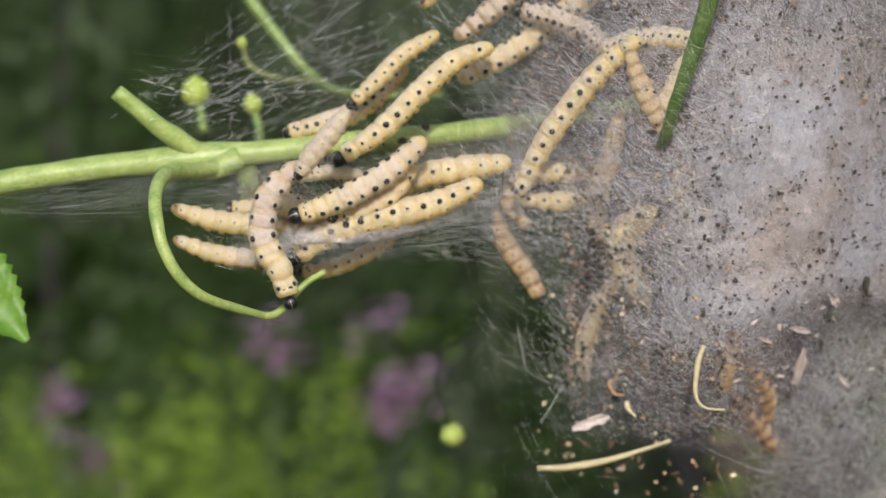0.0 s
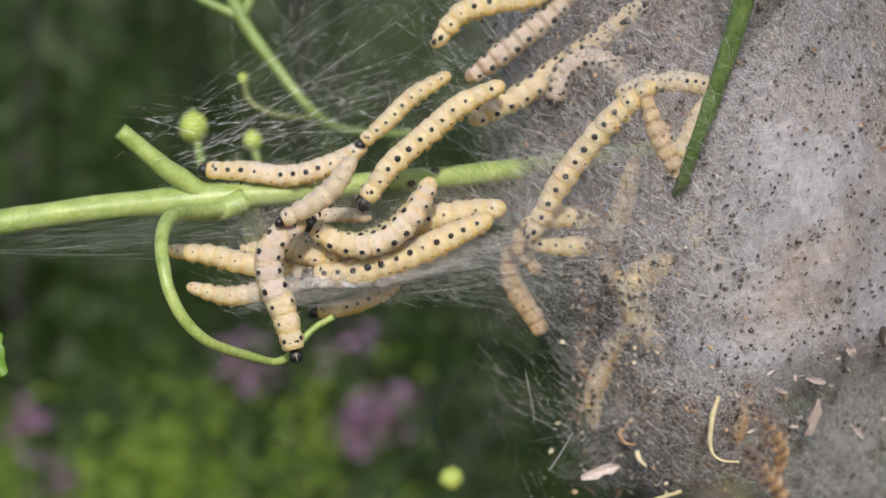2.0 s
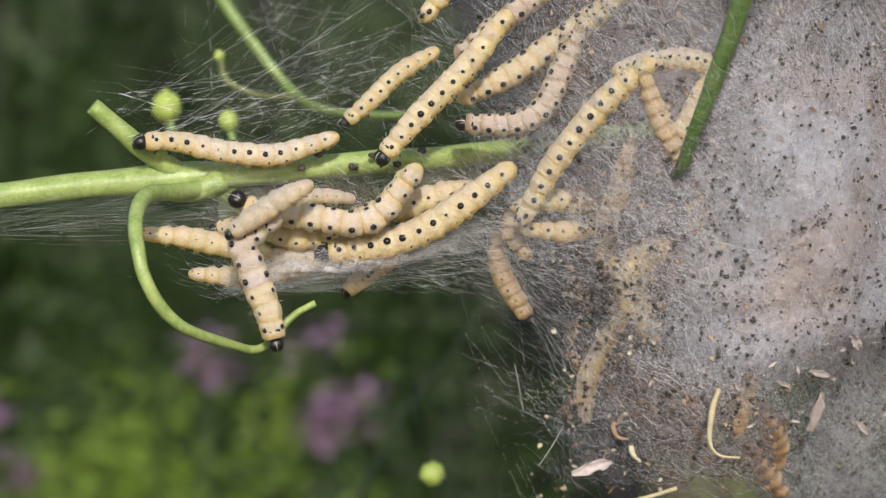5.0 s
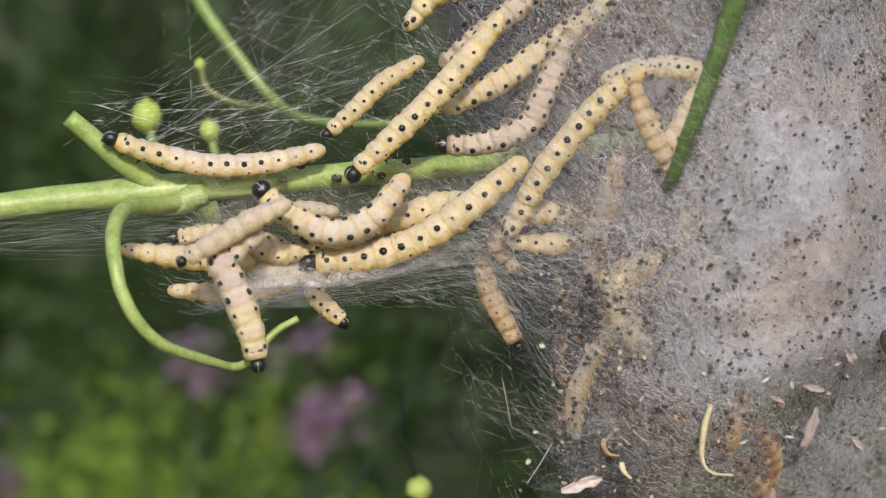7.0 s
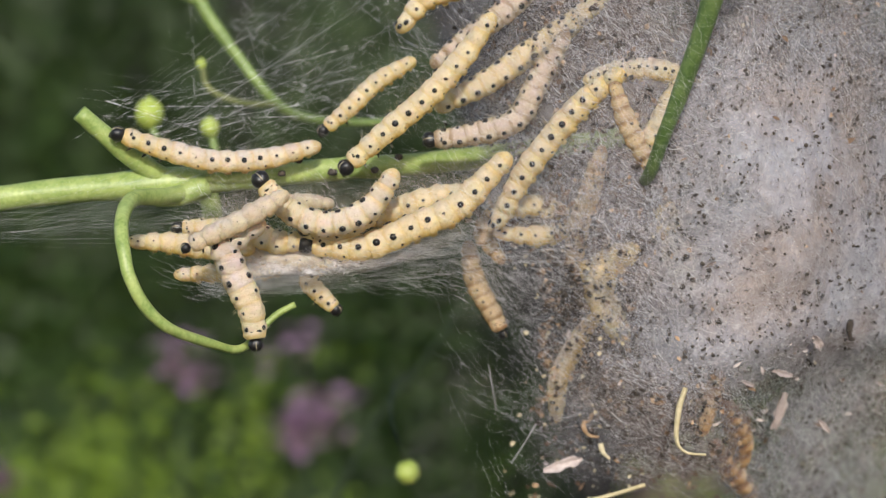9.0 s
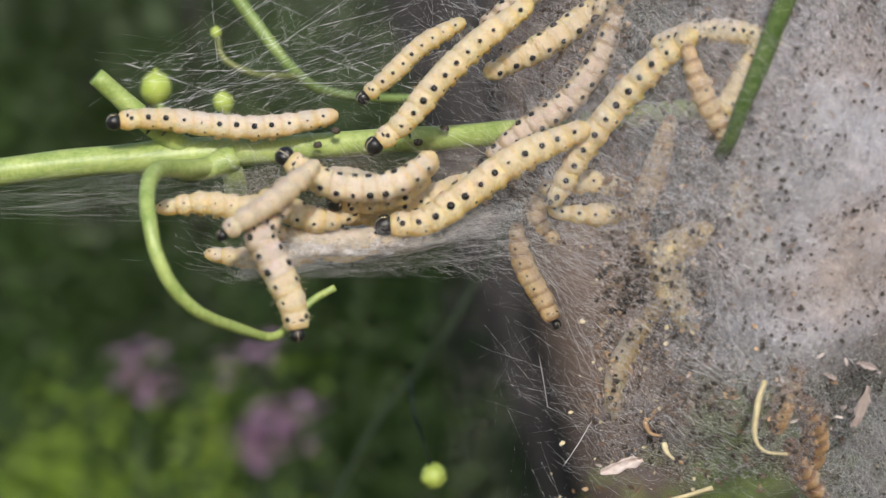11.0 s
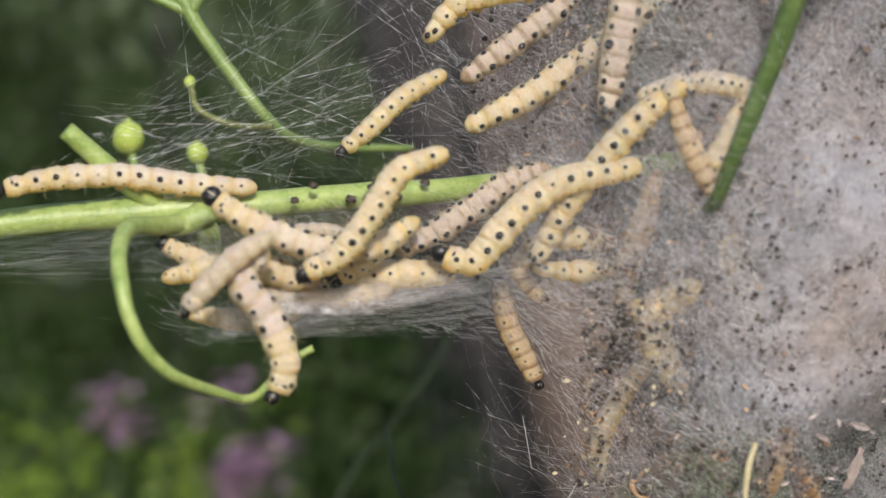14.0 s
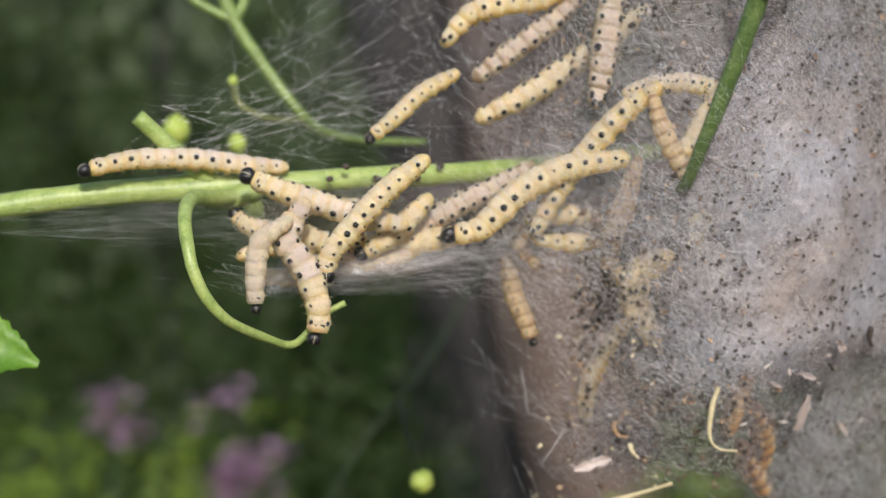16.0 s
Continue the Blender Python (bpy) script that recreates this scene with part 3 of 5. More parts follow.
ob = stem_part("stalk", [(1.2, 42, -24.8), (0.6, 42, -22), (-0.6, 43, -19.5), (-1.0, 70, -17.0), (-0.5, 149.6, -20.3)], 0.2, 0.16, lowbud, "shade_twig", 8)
ob.matrix_parent_inverse = Matrix.Translation(-lowbud.location)

crossing = thing("rear_twig", V(0, 150, -21), "thin green twig hanging behind the nest, coloured dark for shade", "twig")
# twig's shade comes from its dark colour
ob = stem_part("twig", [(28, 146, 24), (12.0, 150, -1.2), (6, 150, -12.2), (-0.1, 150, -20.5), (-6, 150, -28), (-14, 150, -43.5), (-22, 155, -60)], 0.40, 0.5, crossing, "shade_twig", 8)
ob.matrix_parent_inverse = Matrix.Translation(-crossing.location)

upright = thing("forked_twig", (0, 0, 0), "dark green forked twig passing in front of the nest", "twig")
stem_part("twig", [(28.4, -23.5, 23.9), (27.0, -21.3, 18.8), (25.3, -18.9, 13.4), (24.0, -17.0, 9.6), (23.2, -14.6, 6.9), (22.9, -12.4, 6.3)], 0.95, 0.5, upright, "twig", label="dark green twig")
stem_part("fork", [(28.3, -23.6, 23.5), (28.0, -23.8, 25), (26.8, -24, 29.5), (26, -24, 34)], 0.85, 0.6, upright, "twig", count=14)
stem_part("fork", [(28.3, -23.6, 23.5), (30.3, -24, 25.5), (32.6, -24.5, 28.3), (36, -25, 33)], 0.85, 0.6, upright, "twig", count=14)
stem_part("bud_scale", [(28.4, -24.2, 22.9), (28.7, -24.4, 23.9), (29.0, -24.3, 25.2)], 0.95, 0.25, upright, "red", 10, "red-brown bud scale", 8)
stem_part("bud_scale", [(28.1, -24.2, 24.2), (27.4, -24.4, 26.0), (27.0, -24.3, 27.6)], 0.6, 0.15, upright, "red", 10, "red-brown bud scale", 8)


def blade(name, parent, material, base, tip, width, cup, teeth=14, label=""):
    """A serrated leaf with a raised midrib and real thickness."""
    verts, faces = [], []
    base, tip = V(*base), V(*tip)
    way = (tip - base)
    side = way.cross(Vector((0.25, -1, 0.1))).normalized()
    nrm = side.cross(way).normalized()
    n = teeth * 2
    for layer in (0, 1):
        for i in range(n + 1):
            s = i / n
            w = width * MM * math.sin(math.pi * min(0.98, 0.10 + 0.9 * s)) ** 0.8 * (1 + (0.10 if i % 2 else -0.06))
            for k in (-1, -0.5, 0, 0.5, 1):
                p = base + way * s + side * w * k * 0.5
                p += nrm * (cup * MM * (abs(k) ** 1.5) * math.sin(3.1 * s) - 0.2 * MM * (1 - abs(k)) + layer * 0.18 * MM + 0.25 * MM * math.sin(s * 30) * abs(k))
                verts.append(p)
    m = (n + 1) * 5
    for i in range(n):
        for k in range(4):
            a = i * 5 + k
            faces.append((a, a + 1, a + 6, a + 5))
            faces.append((m + a, m + a + 5, m + a + 6, m + a + 1))
        for e in (0, 4):
            a = i * 5 + e
            faces.append((a, a + 5, m + a + 5, m + a))
    return meshed(name, verts, faces, material, parent, label)


near_leaf = thing("leaf", V(-44, -9, -4), "bright green toothed leaf on a thin petiole", "leaf")
for ob in (blade("leaf_blade", None, "leaf", (-46, -8, 1), (-35.7, -9.5, -10.6), 7.0, 1.2),
           stem_part("petiole", [(-46, -8, 1), (-50, -7, 4), (-58, -6.5, 1)], 0.5, 0.6, None, "stem", 8)):
    ob.parent = near_leaf
    ob.matrix_parent_inverse = Matrix.Translation(-near_leaf.location)


# ---- nest ----
def front(x, z):
    """Depth of the nest's outer skin."""
    k = 0.034 * (31 - x) ** 2 if x < 31 else 0.07 * min(x - 31, 10) ** 2 + max(0, x - 41)
    return -15 + k + (0.010 if z < 8 else 0.003) * (z - 8) ** 2 + 0.02 * max(0, -8 - z) ** 2 + min(5, 0.12 * max(0, x - 30) * max(0, -8 - z))


def edge(z):
    """Where the nest's skin ends towards the open stem."""
    if z > 6:
        return 4.9 - 0.18 * (z - 6)
    return 4.9 + 8.1 * min(1, (6 - z) / 6) + 0.6 * math.sin(z * 0.9) * min(1, (6 - z) / 6)


def skin_y(x, z, seed=1.0, fine=0.7):
    """The same with its billows."""
    p = Vector((x, 0, z)) * 0.09
    return min(front(x, z), 26) + 2.2 * noise.noise(p + Vector((seed, 0, 0))) + fine * noise.noise(p * 4)


def inside(r, x, z):
    """Moves a place that lies off the nest onto it."""
    return x if x > edge(z) + 1 else edge(z) + 1 + 16 * r.random()


def below(x, z):
    """Whether a place lies under the nest's lower hem."""
    return z < -20.5 and x < 33


def sheet(name, back, push, material, parent, seed, thin=1.0, boost=0.0, upper=0.62):
    """A billowing skin of silk, set back by so many mm and shrunk by push."""
    nx, nz = 90, 90
    verts, faces, cover = [], [], []
    for j in range(nz + 1):
        z = -42 + 84 * j / nz
        x0 = edge(z) + push
        for i in range(nx + 1):
            s = i / nx
            x = x0 + (85 - x0) * s**1.3
            verts.append(V(x, skin_y(x, z, seed) + back, z))
            ragged = 4.5 * (1 + 0.8 * noise.noise(Vector((x * 0.2, seed, z * 0.35))))
            c = min(1.0, max(0.0, (x - x0) / ragged))
            low = min(1.0, max(0.34 + 0.2 * min(1, max(0, (x - 34) / 6)), 1 - (-7 - z) / 8 * min(1, max(0, (x - 20) / 8))))
            low *= 1 - upper * min(1, max(0, (z - 8) / 12))
            low *= 1 - 0.42 * min(1, max(0, (x - 39) / 13))
            low *= min(1, max(0.10, (z + 24) / 5)) if x < 31 else min(1, max(0.10, (z + 24) / 5) + (x - 31) / 5)
            fill = 1.0 if z > 4 else 1 + boost * min(1, (4 - z) / 4)
            cover.append(c * low * fill * (thin + (1 - thin) * min(1, max(0, (x - 20) / 12))))
    for j in range(nz):
        for i in range(nx):
            a = j * (nx + 1) + i
            faces.append((a, a + 1, a + nx + 2, a + nx + 1))
    ob = meshed(name, verts, faces, material, parent)
    at = ob.data.attributes.new("cover", "FLOAT", "POINT")
    at.data.foreach_set("value", cover)
    return ob


nest = thing("silk_nest", V(40, 0, 0), "grey-white spun silk nest dotted with black droppings", "nest")


def nested(ob):
    ob.parent = nest
    ob.matrix_parent_inverse = Matrix.Translation(-nest.location)
    return ob


nested(sheet("outer_skin", 0, 0, "thick_web", None, 1.0, 0.20, 0.25))
nested(sheet("outer_fluff", -0.5, 1, "wisp_web", None, 1.0, 0.70, 0.0))
# the two skins behind carry the nest's inner shade in their colour
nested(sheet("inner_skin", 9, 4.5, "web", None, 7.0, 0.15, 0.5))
nested(sheet("rear_skin", 20, 5, "shade_web", None, 13.0, 0.75, 0.2, 0.0))


def strands(name, count, ends, rng, label, radius, sag, n, bow=0.003, glint_bead=(0.16, 0.25, 0.9)):
    """Single silk threads, each a thin three-sided fibre; thicker beads shape its broken glints."""
    verts, faces = [], []
    for _ in range(count):
        a, b = ends(rng)
        low = (b - a).length * sag * rng.uniform(-0.3, 1)
        wob = Vector((rng.uniform(-1, 1), rng.uniform(-1, 1), rng.uniform(-1, 1))) * (b - a).length * bow
        r = rng.uniform(*radius) * MM
        base = len(verts)
        for k in range(n):
            f = k / (n - 1)
            p = a.lerp(b, f) + Vector((0, 0, -low * 4 * f * (1 - f))) + wob * math.sin(f * 6.3)
            rr = r * (rng.uniform(1.5, 2.8) if rng.random() < glint_bead[0] else rng.uniform(glint_bead[1], glint_bead[2]))
            for c, s in ((1, 0), (-0.5, 0.87), (-0.5, -0.87)):
                verts.append(p + Vector((0.6 * c, s, 0.8 * c)) * rr)
        for k in range(n - 1):
            for c in range(3):
                i = base + k * 3
                d = (c + 1) % 3
                faces.append((i + c, i + d, i + 3 + d, i + 3 + c))
    return tagged(meshed(name, verts, faces, "thread"), label, "silk", kind="stuff")


rng = random.Random(21)


def in_skin(r):
    x = 8 + 52 * r.random() ** 1.1
    z = r.uniform(-32, 30)
    x = inside(r, x, z)
    if (x < 24 and z < 2 and r.random() < 0.75) or below(x, z):
        x += 24
    y = skin_y(x, z) + (r.choice((-0.4, -0.25, -0.1, 0.3)) if x > 24 else r.choice((-0.4, -0.2, 2, 5, 9)))
    a = r.uniform(0, math.pi)
    n = r.uniform(0.8, 4.5) if r.random() < 0.93 else r.uniform(5, 14)
    x2, z2 = x + math.cos(a) * n, z + math.sin(a) * n
    return V(x, y, z), V(x2, skin_y(x2, z2) + (r.uniform(-0.6, 0.2) if x > 24 else r.uniform(-0.6, 2)), z2)


def anchor(r, kind):
    """A point on something that threads are tied to."""
    s = r.random()
    if kind == 0:
        return V(-26 + 34 * s, -5 + 5 * s + r.uniform(-1, 1), 6.5 + 2.5 * s)
    if kind == 1:
        return V(-22 + 10 * s, 28 + r.uniform(-1, 1), 31 - 15 * s)
    if kind == 2:
        return V(-3 + 12 * s + r.uniform(-2, 2), -2 + r.uniform(-4, 8), 13 + 20 * r.random())
    if kind == 3:
        return V(-21 - 6 * s, -6 - 2.5 * s, 7 + 5 * s)
    return V(-18 + 24 * s, 10 + r.uniform(-6, 12), 34 + r.uniform(-4, 4))


bundle_rng = random.Random(63)


def bundles(count, kinds):
    """Pairs of tie points; the threads of one bundle run close together."""
    out = []
    for _ in range(count):
        a, b = bundle_rng.choice(kinds)
        out.append((anchor(bundle_rng, a), anchor(bundle_rng, b), bundle_rng.uniform(0.3, 2.2), bundle_rng.uniform(0.8, 4.5)))
    return out


near_bundles = bundles(26, ((0, 2), (3, 2), (0, 4), (2, 4), (3, 0), (3, 2), (0, 0), (3, 2)))
far_bundles = bundles(12, ((1, 2), (1, 4), (1, 0), (1, 3), (4, 2)))


def from_bundle(r, pairs):
    a, b, tight, wide = r.choice(pairs)
    f = r.uniform(0.0, 0.35) if r.random() < 0.5 else 0.0
    g = r.uniform(0.6, 1.0) if r.random() < 0.5 else 1.0
    p = a.lerp(b, f) + V(r.gauss(0, tight), r.gauss(0, tight), r.gauss(0, tight))
    q = a.lerp(b, g) + V(r.gauss(0, wide), r.gauss(0, wide), r.gauss(0, wide))
    return p, q


def fan(r):
    """Between the stem, the side shoot and the nest's upper rim."""
    return from_bundle(r, near_bundles)


def far_fan(r):
    return from_bundle(r, far_bundles)


def along(r):
    """Along the stem, to the open end."""
    a = V(-45 + 22 * r.random(), -7 + r.uniform(-3, 3), 1 + 3 * r.random())
    b = V(-20 + 12 * r.random(), -9 + r.uniform(-3, 3), 1 + 8 * r.random())
    return a, b


def hammock(r):
    """The mat under the crowd of larvae."""
    a = V(-14 + 6 * r.random(), -9 + r.uniform(-4, 4), -4 + 3.0 * r.random())
    b = V(4 + 12 * r.random(), -6 + r.uniform(-4, 5), -1 + 4.5 * r.random())
    return a, b


def felt(r):
    u = r.random() ** 1.35
    x = -14 + 21 * u
    p = V(x, -9 + 3 * u + r.uniform(-4, 4), -2.9 + 4.0 * u + r.uniform(-0.8, 1.6))
    dx = r.uniform(-3.5, 3.5)
    return p, p + V(dx, r.uniform(-1, 1), 0.19 * dx + r.uniform(-0.45, 0.45))


def curtain(r):
    """Guy lines at the nest's open side."""
    z = r.uniform(-26, 6)
    a = V(edge(z) + r.uniform(-8, 5), r.uniform(-2, 6), z)
    b = V(a.x / MM + r.uniform(-4, 7), r.uniform(-4, 6), z + r.uniform(-9, 9))
    return a, b


def tangle(r):
    x, z = r.uniform(-22, 12), r.uniform(-3, 16)
    a = r.uniform(0, math.pi)
    n = r.uniform(3, 12)
    return V(x, r.uniform(-13, 0), z), V(x + math.cos(a) * n, r.uniform(-13, 0), z + 0.6 * math.sin(a) * n)


strands("nest_thread", 25000, in_skin, rng, "fine white silk threads of the nest", (0.002, 0.0085), 0.25, 6, 0.11)
strands("fan_thread", 105, fan, rng, "taut white silk threads above the stem", (0.005, 0.025), 0.03, 60, 0.005, (0.18, 0.04, 0.7))
strands("rear_thread", 28, far_fan, rng, "taut white silk threads behind the stem", (0.006, 0.022), 0.03, 50, 0.005, (0.18, 0.04, 0.7))
strands("stem_thread", 120, along, rng, "loose white silk threads along the stem", (0.0015, 0.005), 0.04, 12)
strands("mat_thread", 90, hammock, rng, "stretched white silk under the caterpillars", (0.002, 0.007), 0.06, 10)
strands("felt_thread", 4600, felt, rng, "felted white silk fluff under the caterpillars", (0.002, 0.007), 0.3, 6, 0.16)
strands("curtain_thread", 120, curtain, rng, "white silk guy threads at the nest's edge", (0.003, 0.010), 0.05, 40, 0.003, (0.2, 0.05, 0.7))
strands("tangle_thread", 400, tangle, rng, "fine silk threads round the caterpillars", (0.0015, 0.006), 0.05, 12)


def snarl(r):
    x, z = r.uniform(6, 26), r.uniform(-22, 14)
    x = inside(r, x, z)
    a = r.uniform(0, math.pi)
    n = r.uniform(0.7, 5)
    y = skin_y(x, z) + r.uniform(-1.5, 4)
    return V(x, y, z), V(x + math.cos(a) * n, y + r.uniform(-2, 2), z + math.sin(a) * n)


def crowd(r):
    x, z = r.uniform(-17, 8), r.uniform(-4, 6)
    a = r.uniform(0, math.pi)
    n = r.uniform(1, 5)
    return V(x, r.uniform(-11, -3), z), V(x + math.cos(a) * n, r.uniform(-11, -3), z + math.sin(a) * n * 0.6)


def cluster(r):
    """Silk over the larvae that lie at the nest's upper mouth."""
    x, z = r.uniform(8, 30), r.uniform(-6, 26)
    y = min(skin_y(x, z), 4) - r.uniform(0.2, 13)
    a = r.uniform(0, math.pi)
    n = r.uniform(0.8, 6)
    return V(x, y, z), V(x + math.cos(a) * n, y + r.uniform(-2, 2), z + math.sin(a) * n)


strands("mouth_thread", 2400, cluster, rng, "bright silk threads over the mouth of the nest", (0.002, 0.008), 0.25, 8, 0.10)


def lint():
    """Tiny white knots of silk."""
    r = random.Random(77)
    verts, faces = [], []
    for _ in range(15000):
        z = r.uniform(-32, 30)
        x = inside(r, 6 + 54 * r.random(), z)
        if below(x, z):
            continue
        c = V(x, skin_y(x, z) - r.uniform(-0.3, 0.9), z)
        q = r.uniform(0.012, 0.04) * MM
        k = len(verts)
        for d in ((1, 0, 0), (-1, 0, 0), (0, 1, 0), (0, -1, 0), (0, 0, 1), (0, 0, -1)):
            verts.append(c + Vector(d) * q * r.uniform(0.4, 2.2))
        faces += [(k + a, k + b, k + e) for a, b, e in ((0, 2, 4), (2, 1, 4), (1, 3, 4), (3, 0, 4), (2, 0, 5), (1, 2, 5), (3, 1, 5), (0, 3, 5))]
    tagged(meshed("silk_lint", verts, faces, "thread", None, "", False), "tiny white knots of silk on the nest", "silk", kind="stuff")


def knot(r):
    """The tangle round the tail ends at the foot of the mouth."""
    x, z = r.gauss(11.5, 2.6), r.gauss(2.2, 2.4)
    a = r.uniform(0, math.pi)
    n = r.uniform(0.8, 4.5)
    y = r.uniform(-15, -7)
    return V(x, y, z), V(x + math.cos(a) * n, y + r.uniform(-1, 1), z + math.sin(a) * n)


guy_rng = random.Random(91)
guys = []
for _ in range(16):
    gx, gz = guy_rng.uniform(13, 24), guy_rng.uniform(-14, 3)
    guys.append((V(guy_rng.uniform(5, 9), guy_rng.uniform(-3, 3), guy_rng.uniform(-2, 2.5)), V(gx, front(gx, gz) - 0.6, gz)))


def guy(r):
    """Lines that run from the rim of the mouth down over the nest."""
    a, b = r.choice(guys)
    return a + V(r.gauss(0, 0.4), r.gauss(0, 0.6), r.gauss(0, 0.4)), b + V(r.gauss(0, 1.2), r.gauss(0, 0.5), r.gauss(0, 1.2))


strands("guy_thread", 70, guy, rng, "bright straight silk lines over the mouth of the nest", (0.003, 0.011), 0.03, 40, 0.006, (0.2, 0.05, 0.8))


def cobweb(r):
    """Long lines that cross over the nest's open side in all directions."""
    x, z = r.uniform(9, 27), r.uniform(-18, 26)
    a = r.uniform(0, math.pi)
    n = r.uniform(3, 9)
    x2, z2 = x + math.cos(a) * n, z + math.sin(a) * n
    if z > 3:
        y = min(skin_y(x, z), 2)
        return V(x - 6, y - r.uniform(0, 8), z), V(x2 - 6, y - r.uniform(0, 8), z2)
    return V(x, skin_y(x, z) - r.uniform(0.3, 2.5), z), V(x2, skin_y(x2, z2) - r.uniform(0.3, 2.5), z2)


strands("cobweb_thread", 640, cobweb, rng, "bright straight silk lines crossing over the nest", (0.003, 0.009), 0.02, 24, 0.006, (0.2, 0.08, 0.8))
lint()
strands("knot_thread", 900, knot, rng, "knotted silk threads at the foot of the mouth", (0.002, 0.007), 0.1, 6, 0.05)
strands("crowd_thread", 2600, crowd, rng, "silk threads spun between the caterpillars", (0.002, 0.008), 0.1, 5, 0.03)
strands("snarl_thread", 4600, snarl, rng, "tangled silk threads at the mouth of the nest", (0.0018, 0.007), 0.25, 8, 0.12)


def mat_sheet():
    """The felted silk hammock that wraps the underside of the crowd."""
    verts, faces, cover = [], [], []
    nu, nv = 60, 16
    for j in range(nv + 1):
        v = j / nv
        for i in range(nu + 1):
            u = i / nu
            x = -15 + 25 * u
            low = -3.3 + 4.3 * u**1.2 + 0.5 * math.sin(u * 9)
            yf = -12.2 + 4.5 * u + 1.3 * noise.noise(Vector((x * 0.6, v * 3, 4)))
            if v < 0.6:
                y, z = yf, low + (2.6 - 1.2 * u) * (1 - v / 0.6)
            else:
                y, z = yf + 5 * (v - 0.6) / 0.4, low - 0.3 * (v - 0.6)
            verts.append(V(x, y, z))
            cover.append(0.92 * min(1, u * 5) * min(1, (1 - u) * 2.2) * min(1, v * 2.2) ** 1.5 * max(0, 0.7 + 0.9 * noise.noise(Vector((x * 0.4, 3, v * 3)))))
    for j in range(nv):
        for i in range(nu):
            k = j * (nu + 1) + i
            faces.append((k, k + 1, k + nu + 2, k + nu + 1))
    ob = meshed("silk_mat", verts, faces, "mat_web")
    at = ob.data.attributes.new("cover", "FLOAT", "POINT")
    at.data.foreach_set("value", cover)
    ob["label"] = "felted white silk mat"
    nested(ob)


mat_sheet()


def veil_sheet(name, corner, across, upward, seed, most, label, material="veil"):
    """A thin hanging veil between the stem and the nest."""
    verts, faces, cover = [], [], []
    n = 40
    corner, across, upward = Vector(corner), Vector(across), Vector(upward)
    for j in range(n + 1):
        for i in range(n + 1):
            u, v = i / n, j / n
            p = corner + across * u + upward * v
            p.y += 2.5 * noise.noise(p * 0.12 + Vector((seed, 0, 0)))
            verts.append(p * MM)
            rim = min(1, u * 3, (1 - u) * 3, v * 3, (1 - v) * 3)
            cover.append(most * rim * max(0, 0.6 + 0.9 * noise.noise(p * 0.16 + Vector((seed, 1, 0)))))
    for j in range(n):
        for i in range(n):
            k = j * (n + 1) + i
            faces.append((k, k + 1, k + n + 2, k + n + 1))
    ob = meshed(name, verts, faces, material)
    at = ob.data.attributes.new("cover", "FLOAT", "POINT")
    at.data.foreach_set("value", cover)
    ob["label"] = label
    nested(ob)


veil_sheet("silk_veil", (-22, 4, 8), (34, 0, 2), (8, 6, 28), 2.0, 0.30, "thin silk veil above the stem")
veil_sheet("silk_veil", (-34, -3, -2), (26, -2, 2), (0, 3, 8), 5.0, 0.25, "thin silk veil along the stem")
veil_sheet("silk_veil", (-19, -4.5, -5), (30, 0, 3), (0, 1.5, 11), 15.0, 1.0, "white silk felt behind the caterpillars", "web")
veil_sheet("silk_veil", (6, -12, -7), (24, -6.5, 0), (0, 2, 34), 21.0, 0.30, "hazy silk veil over the mouth of the nest", "wisp_web")
veil_sheet("silk_veil", (2, 4, -26), (14, 0, 0), (-4, -4, 32), 9.0, 0.35, "thin silk veil at the open side of the nest")


def stem_lumps():
    r = random.Random(17)
    for x, y, z in ((-7.8, -5.6, 8.2), (-9.3, -5.8, 7.0), (-4.8, -4.0, 7.2), (-3.2, -3.6, 8.2), (1.2, -2.4, 8.6), (-1.0, -3.0, 7.4)):
        bm = bmesh.new()
        blob(bm, (0, 0, 0), r.uniform(0.24, 0.38) * MM, (1.2, 1, 0.9), 2, 0.5, x)
        ob = part("dropping", bm, "frass")
        ob.location = V(x, y, z)
        tagged(ob, "dark dropping stuck to the green stem", "dropping", "droppings on the stem")


stem_lumps()


